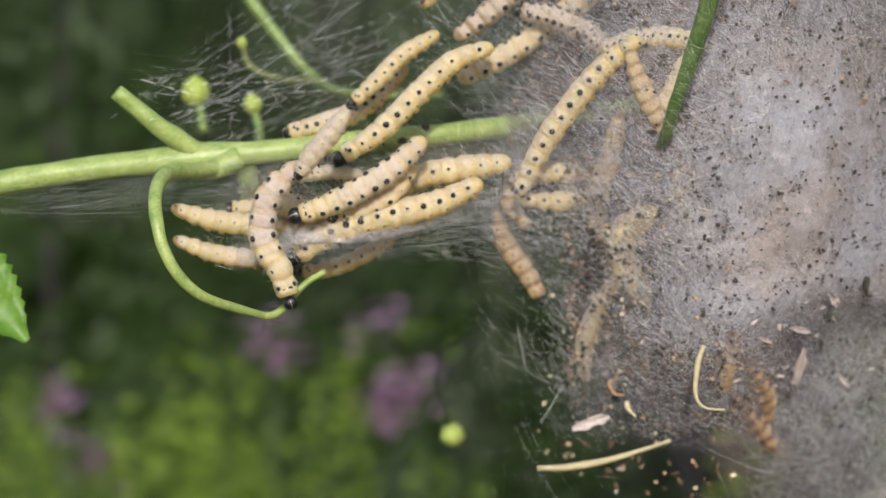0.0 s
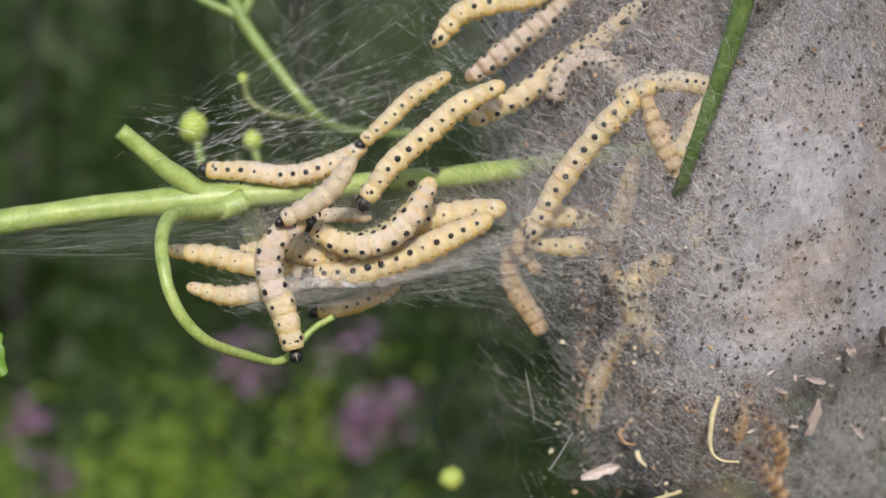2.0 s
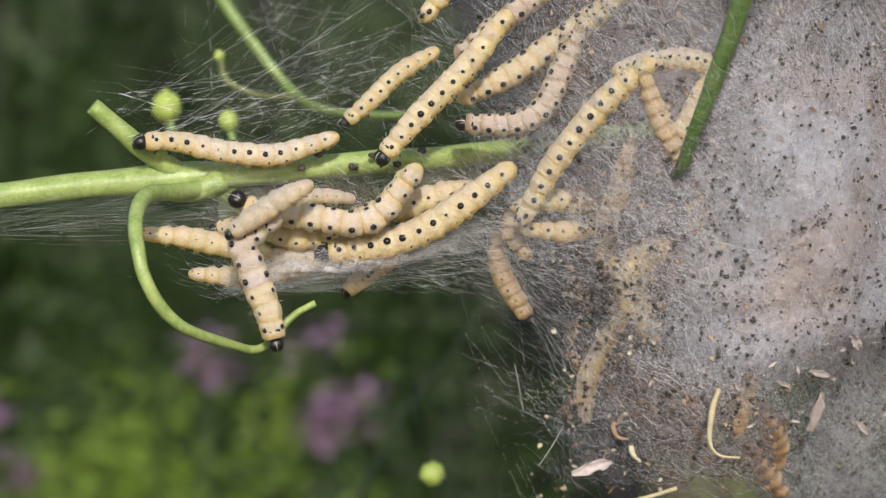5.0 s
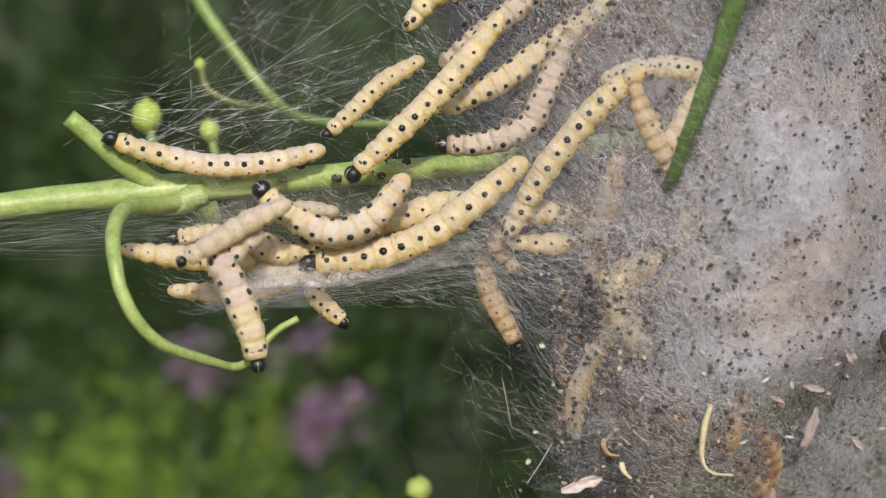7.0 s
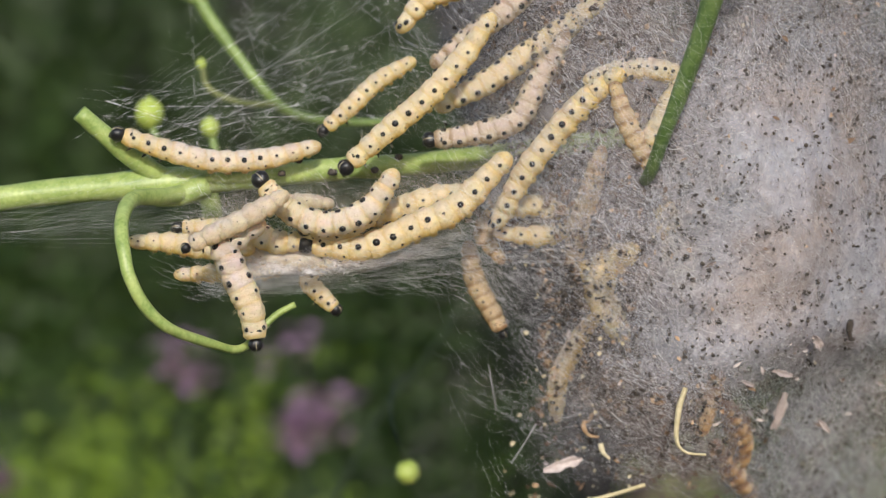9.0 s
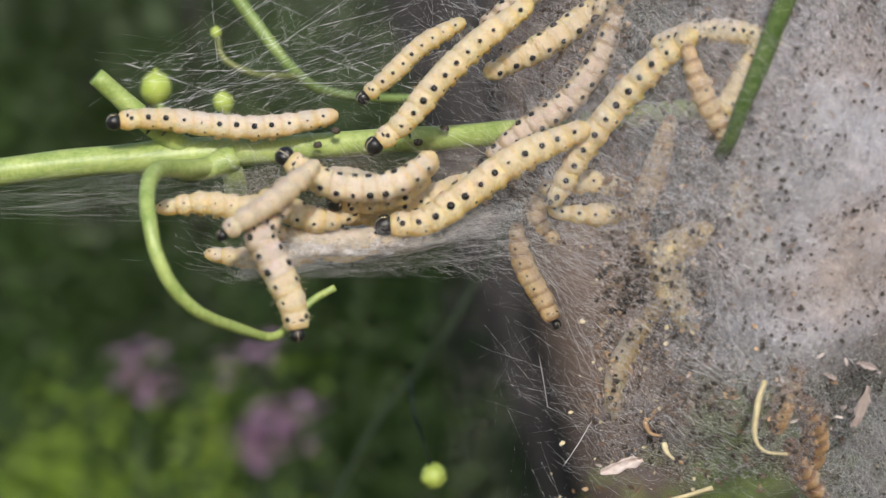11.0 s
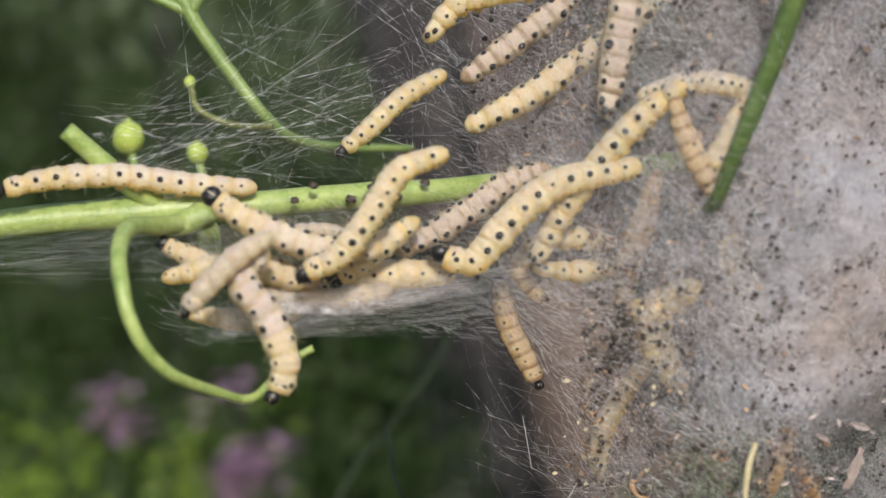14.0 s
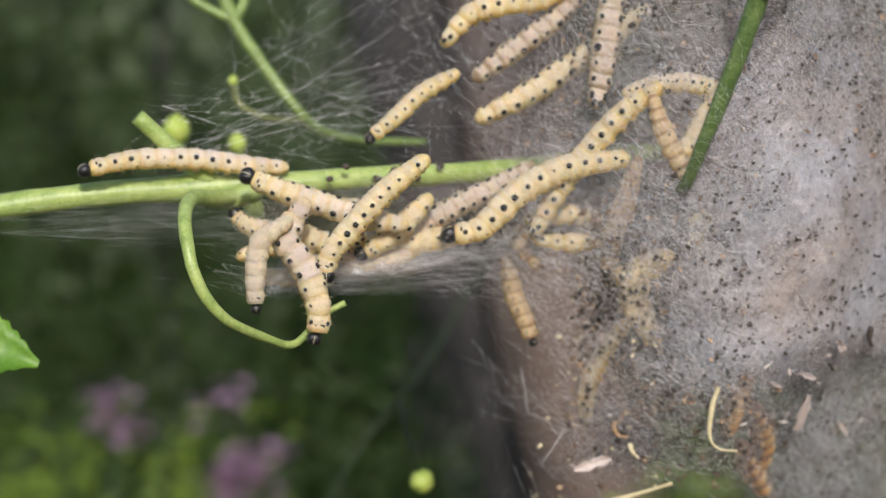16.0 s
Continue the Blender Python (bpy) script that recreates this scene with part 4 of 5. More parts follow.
def pellets():
    """Droppings caught in the silk."""
    r = random.Random(8)
    bm = bmesh.new()
    bmesh.ops.create_icosphere(bm, subdivisions=1, radius=1.0)
    bm.verts.ensure_lookup_table()
    unit = [v.co.copy() for v in bm.verts]
    tri = [[v.index for v in f.verts] for f in bm.faces]
    bm.free()
    verts, faces = [], []
    n = 0
    while n < 3900:
        x, z = 9 + 53 * r.random() ** 0.95, r.uniform(-32, 32)
        if x < edge(z) + 1 or (x < 22 and z < 0 and r.random() < 0.25) or below(x, z):
            continue
        lift = r.choice((-0.75, -0.6, -0.5, -0.25, -0.12, 0.05, 0.12, 0.8))
        c = V(x, skin_y(x, z) + lift, z)
        for _ in range(1 if r.random() < 0.86 else 3):
            s = (r.uniform(0.10, 0.19) if r.random() < 0.5 else r.uniform(0.045, 0.11)) * MM
            k = Vector((r.uniform(0.7, 1.2), r.uniform(0.7, 1.2), r.uniform(0.8, 1.7))) * s
            turn = Euler((r.uniform(0, 3), r.uniform(0, 3), r.uniform(0, 3))).to_matrix()
            base = len(verts)
            off = Vector((r.uniform(-1, 1), 0, r.uniform(-1, 1))) * 0.35 * MM
            verts += [c + off + turn @ Vector((u.x * k.x, u.y * k.y, u.z * k.z)) * r.uniform(0.85, 1.15) for u in unit]
            faces += [[base + i for i in f] for f in tri]
        n += 1
    for _ in range(620):
        z = r.uniform(-20, 3)
        x = edge(z) + 2 + 15 * r.random()
        c = V(x, skin_y(x, z) + r.choice((-0.3, -0.1, 0.1, 1.5, 4)), z)
        s = r.uniform(0.08, 0.27) * MM
        turn = Euler((r.uniform(0, 3), r.uniform(0, 3), r.uniform(0, 3))).to_matrix()
        base = len(verts)
        verts += [c + turn @ Vector((u.x, u.y * 0.8, u.z * 1.3)) * s * r.uniform(0.8, 1.2) for u in unit]
        faces += [[base + i for i in f] for f in tri]
    for _ in range(170):
        # the black heap that clings below the tail ends, and loose ones among the larvae of the mouth
        x, z = (r.gauss(16.2, 0.9), r.gauss(-3.8, 1.7)) if r.random() < 0.4 else (r.uniform(5, 24), r.uniform(6, 24))
        c = V(x, min(skin_y(x, z), 4) - r.uniform(0.2, 2.5), z)
        s = r.uniform(0.10, 0.30) * MM
        turn = Euler((r.uniform(0, 3), r.uniform(0, 3), r.uniform(0, 3))).to_matrix()
        base = len(verts)
        verts += [c + turn @ Vector((u.x, u.y * 0.8, u.z * 1.3)) * s * r.uniform(0.8, 1.2) for u in unit]
        faces += [[base + i for i in f] for f in tri]
    tagged(meshed("droppings", verts, faces, "frass", None, "", False), "small black droppings caught in the silk", "droppings", kind="stuff")


pellets()


def specks():
    """Dust and frass crumbs in the silk."""
    r = random.Random(31)
    verts, faces = [], []
    for _ in range(8500):
        z = r.uniform(-30, 30)
        x = inside(r, r.uniform(8, 60), z)
        if below(x, z):
            continue
        c = V(x, skin_y(x, z) + r.choice((-0.75, -0.6, -0.5, -0.1, 0.3)), z)
        s = r.uniform(0.025, 0.085) * MM
        k = len(verts)
        for d in ((1, 0, 0), (-1, 0, 0), (0, 1, 0), (0, -1, 0), (0, 0, 1), (0, 0, -1)):
            verts.append(c + Vector(d) * s * r.uniform(0.6, 1.5))
        faces += [(k + a, k + b, k + e) for a, b, e in ((0, 2, 4), (2, 1, 4), (1, 3, 4), (3, 0, 4), (2, 0, 5), (1, 2, 5), (3, 1, 5), (0, 3, 5))]
    tagged(meshed("dust", verts, faces, "speck", None, "", False), "fine brown dust and crumbs in the silk", "debris", kind="stuff")


specks()


def crumbs(name, material, count, label, seed, size, where=None, deep=4):
    r = random.Random(seed)
    verts, faces = [], []
    for _ in range(count):
        z = r.uniform(-28, 26)
        x = inside(r, r.uniform(9, 58), z)
        if where and r.random() < 0.6:
            x, z = where(r)
        c = V(x, skin_y(x, z) + r.uniform(-0.5, deep), z)
        a = r.uniform(0, math.tau)
        way = Vector((math.cos(a), r.uniform(-0.3, 0.3), math.sin(a)))
        leaf_faces(verts, faces, c, way, Vector((0.2, -1, 0.1)), r.uniform(*size) * MM, r.uniform(0.2, 0.5) * MM)
    tagged(meshed(name, verts, faces, material), label, "debris", kind="stuff")


def inner(r):
    z = r.uniform(-16, 18)
    return max(r.uniform(8, 30), edge(z) + 2), z


def low_scraps(r):
    return r.uniform(27, 52), r.uniform(-17, -8)


def rim_crumbs(r):
    z = r.uniform(-26, 2)
    return edge(z) - 1.5 + r.uniform(0, 12), z


def pit(r):
    return r.gauss(12.8, 2.6), r.gauss(3.6, 1.8)


crumbs("dark_husk", "husk", 420, "dark brown husks packed behind the tail ends", 19, (0.4, 1.4), pit, 6)
crumbs("brown_husk", "husk", 900, "brown shed skins and husks inside the silk", 9, (0.3, 1.1), inner, 9)
crumbs("pale_debris", "petal", 170, "dry pale petal scraps caught in the silk", 3, (0.3, 1.0), low_scraps)
crumbs("orange_debris", "debris", 300, "orange-brown scraps caught in the silk", 4, (0.2, 0.7), inner, 2)
crumbs("cream_debris", "crumb", 130, "cream-coloured crumbs caught in the silk", 6, (0.15, 0.6), rim_crumbs, 2)


def scrap(name, points, r0, r1, material, label, category, sides=8):
    root_at = V(*points[len(points) // 2])
    bm = bmesh.new()
    pts = [p - root_at for p in spline([V(*p) for p in points], 16)]
    tube(bm, pts, lambda f: (r0 + (r1 - r0) * f) * MM * (0.6 + 0.4 * math.sin(math.pi * min(1, f * 1.2 + 0.1))), sides, True, 0.3)
    ob = part(name, bm, material)
    ob.location = root_at
    return tagged(ob, label, category)


scrap("straw_curl", [(26.3, -14.3, -11.7), (25.7, -14.2, -13.8), (25.6, -14.2, -16.3), (26.4, -14.2, -17.3), (28.1, -14.2, -17.5)], 0.29, 0.2, "straw", "curled straw-coloured stalk caught in the silk", "stalk")
scrap("dry_straw", [(11.2, -1, -24), (15, -1.4, -23.8), (19, -2, -22.9), (23.8, -3, -21.3)], 0.36, 0.32, "straw", "pale dry grass stalk under the nest", "stalk")
def withered(base, tip, width, seed, label, material="petal"):
    """A crumpled, rolled dry petal with real thickness."""
    base, tip = V(*base), V(*tip)
    way = tip - base
    side = way.cross(Vector((0.2, -1, 0.15))).normalized()
    nrm = side.cross(way).normalized()
    verts, faces = [], []
    nu, nv = 12, 6
    for layer in (0, 1):
        for i in range(nu + 1):
            u = i / nu
            wd = width * MM * (0.15 + 0.85 * math.sin(math.pi * min(1, 0.08 + 0.86 * u)) ** 0.7)
            for k in range(nv + 1):
                v = k / nv * 2 - 1
                q = Vector((u * 4 + seed, v * 1.5, seed))
                p = base + way * u + side * v * wd * 0.5 * (1 + 0.75 * noise.noise(q * 1.3))
                p += nrm * (0.35 * width * MM * (v * v) + 0.30 * width * MM * noise.noise(q * 1.7) + layer * 0.07 * MM)
                verts.append(p - base)
    m = (nu + 1) * (nv + 1)
    for i in range(nu):
        for k in range(nv):
            a = i * (nv + 1) + k
            faces.append((a, a + 1, a + nv + 2, a + nv + 1))
            faces.append((m + a, m + a + nv + 1, m + a + nv + 2, m + a + 1))
        for e in (0, nv):
            a = i * (nv + 1) + e
            faces.append((a, a + nv + 1, m + a + nv + 1, m + a))
    ob = meshed("dry_petal", verts, faces, material)
    ob.location = base
    tagged(ob, label, "petal")


withered((14.6, -0.5, -20.3), (18.2, -0.4, -19.2), 1.0, 4.0, "withered whitish petal in the lower silk")
withered((36.0, -6.5, -12.5), (35.3, -4.0, -16.0), 1.10, 13.0, "withered pinkish petal caught in the silk")
withered((37.9, -9.9, -7.4), (38.8, -8.3, -8.5), 0.85, 15.3, "crumpled pale pink scrap stuck in the silk")
withered((34.4, -9.9, -10.5), (36.5, -7.3, -11.1), 0.55, 17.6, "small dry pinkish scrap in the silk")
withered((39.4, -4.0, -15.3), (40.6, -2.6, -16.5), 0.55, 19.9, "small dry pinkish scrap in the silk")
withered((31.5, -11.0, -11.3), (32.7, -9.9, -11.8), 0.38, 22.2, "small dry pinkish scrap in the silk")
scrap("twig_bit", [(42.0, -6.4, -6.1), (41.9, -6.1, -7.1), (42.1, -5.8, -7.9)], 0.35, 0.3, "frass", "short blackish twig piece in the silk", "twig")
scrap("silk_tape", [(9.5, 2, -10.5), (9.9, 2, -12.6), (10.3, 2, -15.0)], 0.02, 0.035, "thread", "shiny flat strip of silk at the nest's edge", "silk", 5)
scrap("silk_tape", [(13.9, 0, -16.0), (12.8, 0, -17.9), (11.6, 0, -19.7)], 0.025, 0.04, "thread", "shiny flat strip of silk at the nest's edge", "silk", 5)
scrap("orange_scrap", [(26.4, -13.0, 3.8), (27, -13.2, 3.6), (27.6, -13, 4.0)], 0.4, 0.35, "debris", "small orange scrap in the silk", "debris")
scrap("orange_scrap", [(19.0, -2.4, -15.2), (18.2, -2.6, -15.8), (18.6, -2.5, -16.8), (19.6, -2.4, -17.0)], 0.26, 0.22, "debris", "curled orange scrap in the lower silk", "debris")
scrap("green_scrap", [(19.8, -2.4, -17.6), (20.0, -2.6, -18.4), (20.6, -2.5, -19.0)], 0.3, 0.25, "crumb", "yellowish bud scrap in the silk", "debris")
scrap("green_scrap", [(20.3, -12.0, 15.7), (20.6, -12.2, 15.3), (20.8, -12, 14.9)], 0.38, 0.3, "bud", "yellow-green scrap on the silk", "debris")


# ---- larvae ----

def segment_mesh(material, seed):
    """One body ring, one radius wide, along x; back to +z. Swollen, with two folds."""
    bm = bmesh.new()
    rings = []
    prof = [(-0.80, 0.80), (-0.68, 0.88), (-0.56, 0.935), (-0.47, 0.965), (-0.39, 0.978), (-0.30, 0.95), (-0.20, 0.985), (-0.06, 1.02), (0.08, 1.02), (0.20, 0.985), (0.28, 0.955), (0.38, 0.978), (0.47, 0.968), (0.56, 0.935), (0.68, 0.88), (0.80, 0.80)]
    for x, r in prof:
        ring = []
        for k in range(24):
            a = math.tau * k / 24
            y, z = math.cos(a), math.sin(a)
            rr = r * (1 + 0.12 * noise.noise(Vector((x * 2 + seed, y * 1.6, z * 1.6))) + 0.03 * noise.noise(Vector((x * 6 + seed, y * 4, z * 4))))
            for s in (-0.682, 0.682):
                rr *= 1 + 0.09 * math.exp(-((y - s) ** 2 + (z - 0.732) ** 2) * 12 - (x - 0.04) ** 2 * 9)
            if z < -0.3:
                rr *= 1 - 0.10 * (-z - 0.3)
            rr *= 1 + 0.05 * math.exp(-((z + 0.25) ** 2) * 18) * math.cos(x * 2.2)
            ring.append(bm.verts.new((x, y * rr, z * rr)))
        rings.append(ring)
    for a, b in zip(rings, rings[1:]):
        for k in range(24):
            bm.faces.new((a[k], a[(k + 1) % 24], b[(k + 1) % 24], b[k]))
    bm.faces.new(rings[0][::-1])
    bm.faces.new(rings[-1])
    bmesh.ops.recalc_face_normals(bm, faces=bm.faces)
    me = bpy.data.meshes.new("body_segment")
    bm.to_mesh(me)
    bm.free()
    me.materials.append(M[material])
    me.polygons.foreach_set("use_smooth", [True] * len(me.polygons))
    return me


def simple_mesh(name, material, build):
    bm = bmesh.new()
    build(bm)
    bmesh.ops.recalc_face_normals(bm, faces=bm.faces)
    me = bpy.data.meshes.new(name)
    bm.to_mesh(me)
    bm.free()
    me.materials.append(M[material])
    me.polygons.foreach_set("use_smooth", [True] * len(me.polygons))
    return me


def head_form(bm):
    """A rounded capsule of two lobes with a groove between, mouthparts below."""
    for v in blob(bm, (0, 0, 0), 0.86, (0.95, 1.0, 1.0), 3, 0.05, 1.0):
        groove = math.exp(-((v.co.y / 0.14) ** 2))
        if v.co.x > -0.2:
            v.co *= 1 - 0.12 * groove
    blob(bm, (0.62, 0.22, -0.45), 0.24, (1, 0.8, 1), 1)
    blob(bm, (0.62, -0.22, -0.45), 0.24, (1, 0.8, 1), 1)


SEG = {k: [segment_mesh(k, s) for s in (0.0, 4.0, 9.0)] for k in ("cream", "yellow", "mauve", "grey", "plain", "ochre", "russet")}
SPOT = simple_mesh("spot", "black", lambda bm: blob(bm, (0, 0, 0), 1.0, (1.0, 1.0, 0.32), 1))
TAIL = {k: simple_mesh("tail_plate", k, lambda bm: blob(bm, (0, 0, 0), 0.93, (1.05, 1, 1), 3, 0.08, 2.0)) for k in ("cream", "yellow", "mauve", "grey", "plain", "ochre", "russet")}
SUTURE = simple_mesh("suture", "crumb", lambda bm: tube(bm, [Vector((-0.25, 0, 0.83)), Vector((0.25, 0, 0.80)), Vector((0.58, 0, 0.52)), Vector((0.74, 0, 0.1))], lambda f: 0.035, 5))
HEAD = simple_mesh("head", "black", head_form)
PLATE = simple_mesh("neck_plate", "black", lambda bm: blob(bm, (0, 0, 0), 1.0, (0.5, 0.9, 0.22), 2))
LEG = simple_mesh("leg", "black", lambda bm: tube(bm, [Vector((0, 0, 0)), Vector((0.05, 0, -0.35)), Vector((0.18, 0, -0.6))], lambda f: 0.15 * (1 - 0.75 * f), 6))
PROLEG = {k: simple_mesh("proleg", k, lambda bm: tube(bm, [Vector((0, 0, 0.1)), Vector((0, 0, -0.16)), Vector((0, 0, -0.27))], lambda f: 0.27 - 0.08 * f, 8)) for k in ("cream", "yellow", "mauve", "grey", "plain", "ochre", "russet")}


def bristle_form(seed):
    def build(bm):
        r = random.Random(seed)
        for _ in range(12):
            a = r.uniform(-2.2, 2.2)
            n = Vector((r.uniform(-0.5, 0.5), math.sin(a), math.cos(a)))
            p = Vector((r.uniform(-0.5, 0.5), math.sin(a) * 0.95, math.cos(a) * 0.95))
            tube(bm, [p, p + n * 0.3, p + n * r.uniform(0.4, 0.7) + Vector((0, 0, -0.06))], lambda f: 0.012 * (1 - 0.7 * f), 3)
    return build


BRISTLE = [simple_mesh("bristles", "crumb", bristle_form(s)) for s in (3, 8)]


def child(name, me, parent, m):
    ob = new(name, me)
    ob.parent = parent
    ob.matrix_local = m
    return ob


def larva(radius, depth, kind, label, spots=1.0, face=(0, -0.75, 0.66), seed=0, count=12, longer=1.0, bare=False, under=None, cap=0.84):
    """A caterpillar of rigid body rings under one root; lay() or crawl() gives it its bend."""
    root = thing("caterpillar", (0, 0, 0), label, "caterpillar", "caterpillars of the nest")
    rng = random.Random(seed)
    rings = []
    for i in range(count):
        f = i / (count - 1)
        r = radius * (0.82 + 0.18 * min(1, f * 4)) * (1 - 0.26 * max(0, (f - 0.70) / 0.30) ** 1.5)
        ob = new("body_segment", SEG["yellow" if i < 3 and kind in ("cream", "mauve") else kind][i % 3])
        ob.parent = root
        ob.scale = (r * MM * longer, r * MM, r * MM)
        rings.append(ob)
        for a, size, x in ((0.75, 0.25, 0.04), (1.62, 0.13, -0.2)):
            for sign in (-1, 1):
                k = a * sign + rng.uniform(-0.05, 0.05)
                s = size * spots * rng.uniform(0.62, 1.12)
                m = Matrix.Rotation(-k, 4, "X") @ Matrix.Translation((x + rng.uniform(-0.04, 0.04), 0, 1.065 if a < 1 else 0.985)) @ Matrix.Diagonal((s / longer, s, s, 1))
                child("spot", SPOT, ob, m)
        child("bristles", BRISTLE[i % 2], ob, Matrix())
        if i == count - 1:
            child("tail_plate", TAIL[kind], ob, Matrix.Translation((-0.30, 0, 0)))
        if i == 0 and not bare:
            child("neck_plate", PLATE, ob, Matrix.Translation((0.30, 0, 0.80)) @ Matrix.Diagonal((0.5, 0.62, 0.8, 1)))
        if i < 3 or 5 <= i <= 8 or i == count - 1:
            for sign in (-1, 1):
                m = Matrix.Translation((0.0, 0.42 * sign, -0.72)) @ Matrix.Rotation(0.35 * sign, 4, "X")
                front_leg = i < 3 and not bare
                child("leg" if front_leg else "proleg", LEG if front_leg else PROLEG[kind], ob, m)
    head = new("head", TAIL[kind] if bare else HEAD)
    head.parent = root
    head.scale = Vector((longer, 0.76, 0.76)) * radius * MM if bare else Vector((1, 1, 1)) * radius * cap * MM
    if bare:
        for k, x in ((-0.75, 0.1), (0.75, 0.1), (-0.4, 0.6), (0.4, 0.6)):
            s = 0.26 * spots
            child("spot", SPOT, head, Matrix.Rotation(-k, 4, "X") @ Matrix.Translation((x, 0, 0.97 - 0.30 * x * x)) @ Matrix.Diagonal((s / longer, s, s, 1)))
    else:
        child("suture", SUTURE, head, Matrix())
    return dict(root=root, rings=rings, head=head, r=radius, y=depth if isinstance(depth, tuple) else (depth,), face=Vector(face), under=under)


def bend(cat, flat):
    """Poses of the head and of each body ring, in the world, for a spine given as x, z, x, z ... from the head back, with its depth last where that changes."""
    pts = []
    depth = (flat[-1],) if len(flat) % 2 else cat["y"]
    for k, (x, z) in enumerate(zip(flat[::2], flat[1::2])):
        f = k / (len(flat) // 2 - 1)
        pts.append(V(x, depth[0] * (1 - f) + depth[-1] * f if cat["under"] is None else skin_y(x, z, fine=0) + cat["under"], z))
    last = len(cat["rings"])
    pts = spline(pts, last + 1)
    out = []
    for i, p in enumerate(pts):
        way = (pts[max(i - 1, 0)] - pts[min(i + 1, last)]).normalized()
        up = cat["face"] - way * cat["face"].dot(way)
        up.normalize()
        m = Matrix((way, up.cross(way), up)).transposed().to_4x4()
        out.append(Matrix.Translation(p) @ m)
    return out


def lay(cat, *flat):
    poses = bend(cat, flat)
    base = poses[len(poses) // 2].translation.copy()
    cat["root"].location = base
    for ob, m in zip((cat["head"], *cat["rings"]), poses):
        s = ob.scale.copy()
        m = Matrix.Translation(-base) @ m
        ob.rotation_mode = "QUATERNION"
        ob.location, ob.rotation_quaternion = m.translation, m.to_quaternion()
        ob.scale = s


def crawl(cat, rows):
    """Keys the root along the middle of the body, and each ring and the head on it."""
    lay(cat, *rows[0][1:])
    tracks = [[] for _ in range(len(cat["rings"]) + 2)]
    for t, *flat in rows:
        poses = bend(cat, flat)
        base = poses[len(poses) // 2].translation.copy()
        tracks[0].append((t, Matrix.Translation(base)))
        for k, m in enumerate(poses):
            tracks[k + 1].append((t, Matrix.Translation(-base) @ m))
    for ob, path in zip((cat["root"], cat["head"], *cat["rings"]), tracks):
        walk(ob, path)


cats = {}
# body rings that show, and the length of one against its radius
stretch = {"lead": (12, 1.43), "thick": (12, 1.25), "backer": (12, 1.36), "low": (12, 1.16), "curved": (10, 1.12), "hanging": (8, 1.17), "grey": (7, 1.23), "pale": (7, 1.21), "under": (7, 1.24), "right": (7, 1.14), "pale2": (8, 1.19), "peeper": (8, 1.14), "second_curl": (6, 1.27), "comer": (7, 1.17), "small": (9, 1.17), "upper": (9, 1.23), "top": (9, 1.14), "second": (12, 1.17), "diag": (11, 1.16), "tail": (7, 1.20), "coil": (4, 1.32), "coil2": (5, 1.07), "faded": (11, 1.17), "orange": (6, 1.16), "behind": (6, 1.24), "crown": (12, 1.18), "in1": (7, 1.16), "in2": (4, 1.29), "in3": (12, 1.38), "brown": (6, 1.12), "stack1": (6, 1.21), "stack2": (5, 1.28), "mid": (5, 1.08), "mid2": (8, 1.21), "mid3": (8, 1.11), "rim": (6, 1.12), "in5": (5, 1.29), "in4": (4, 1.18)}
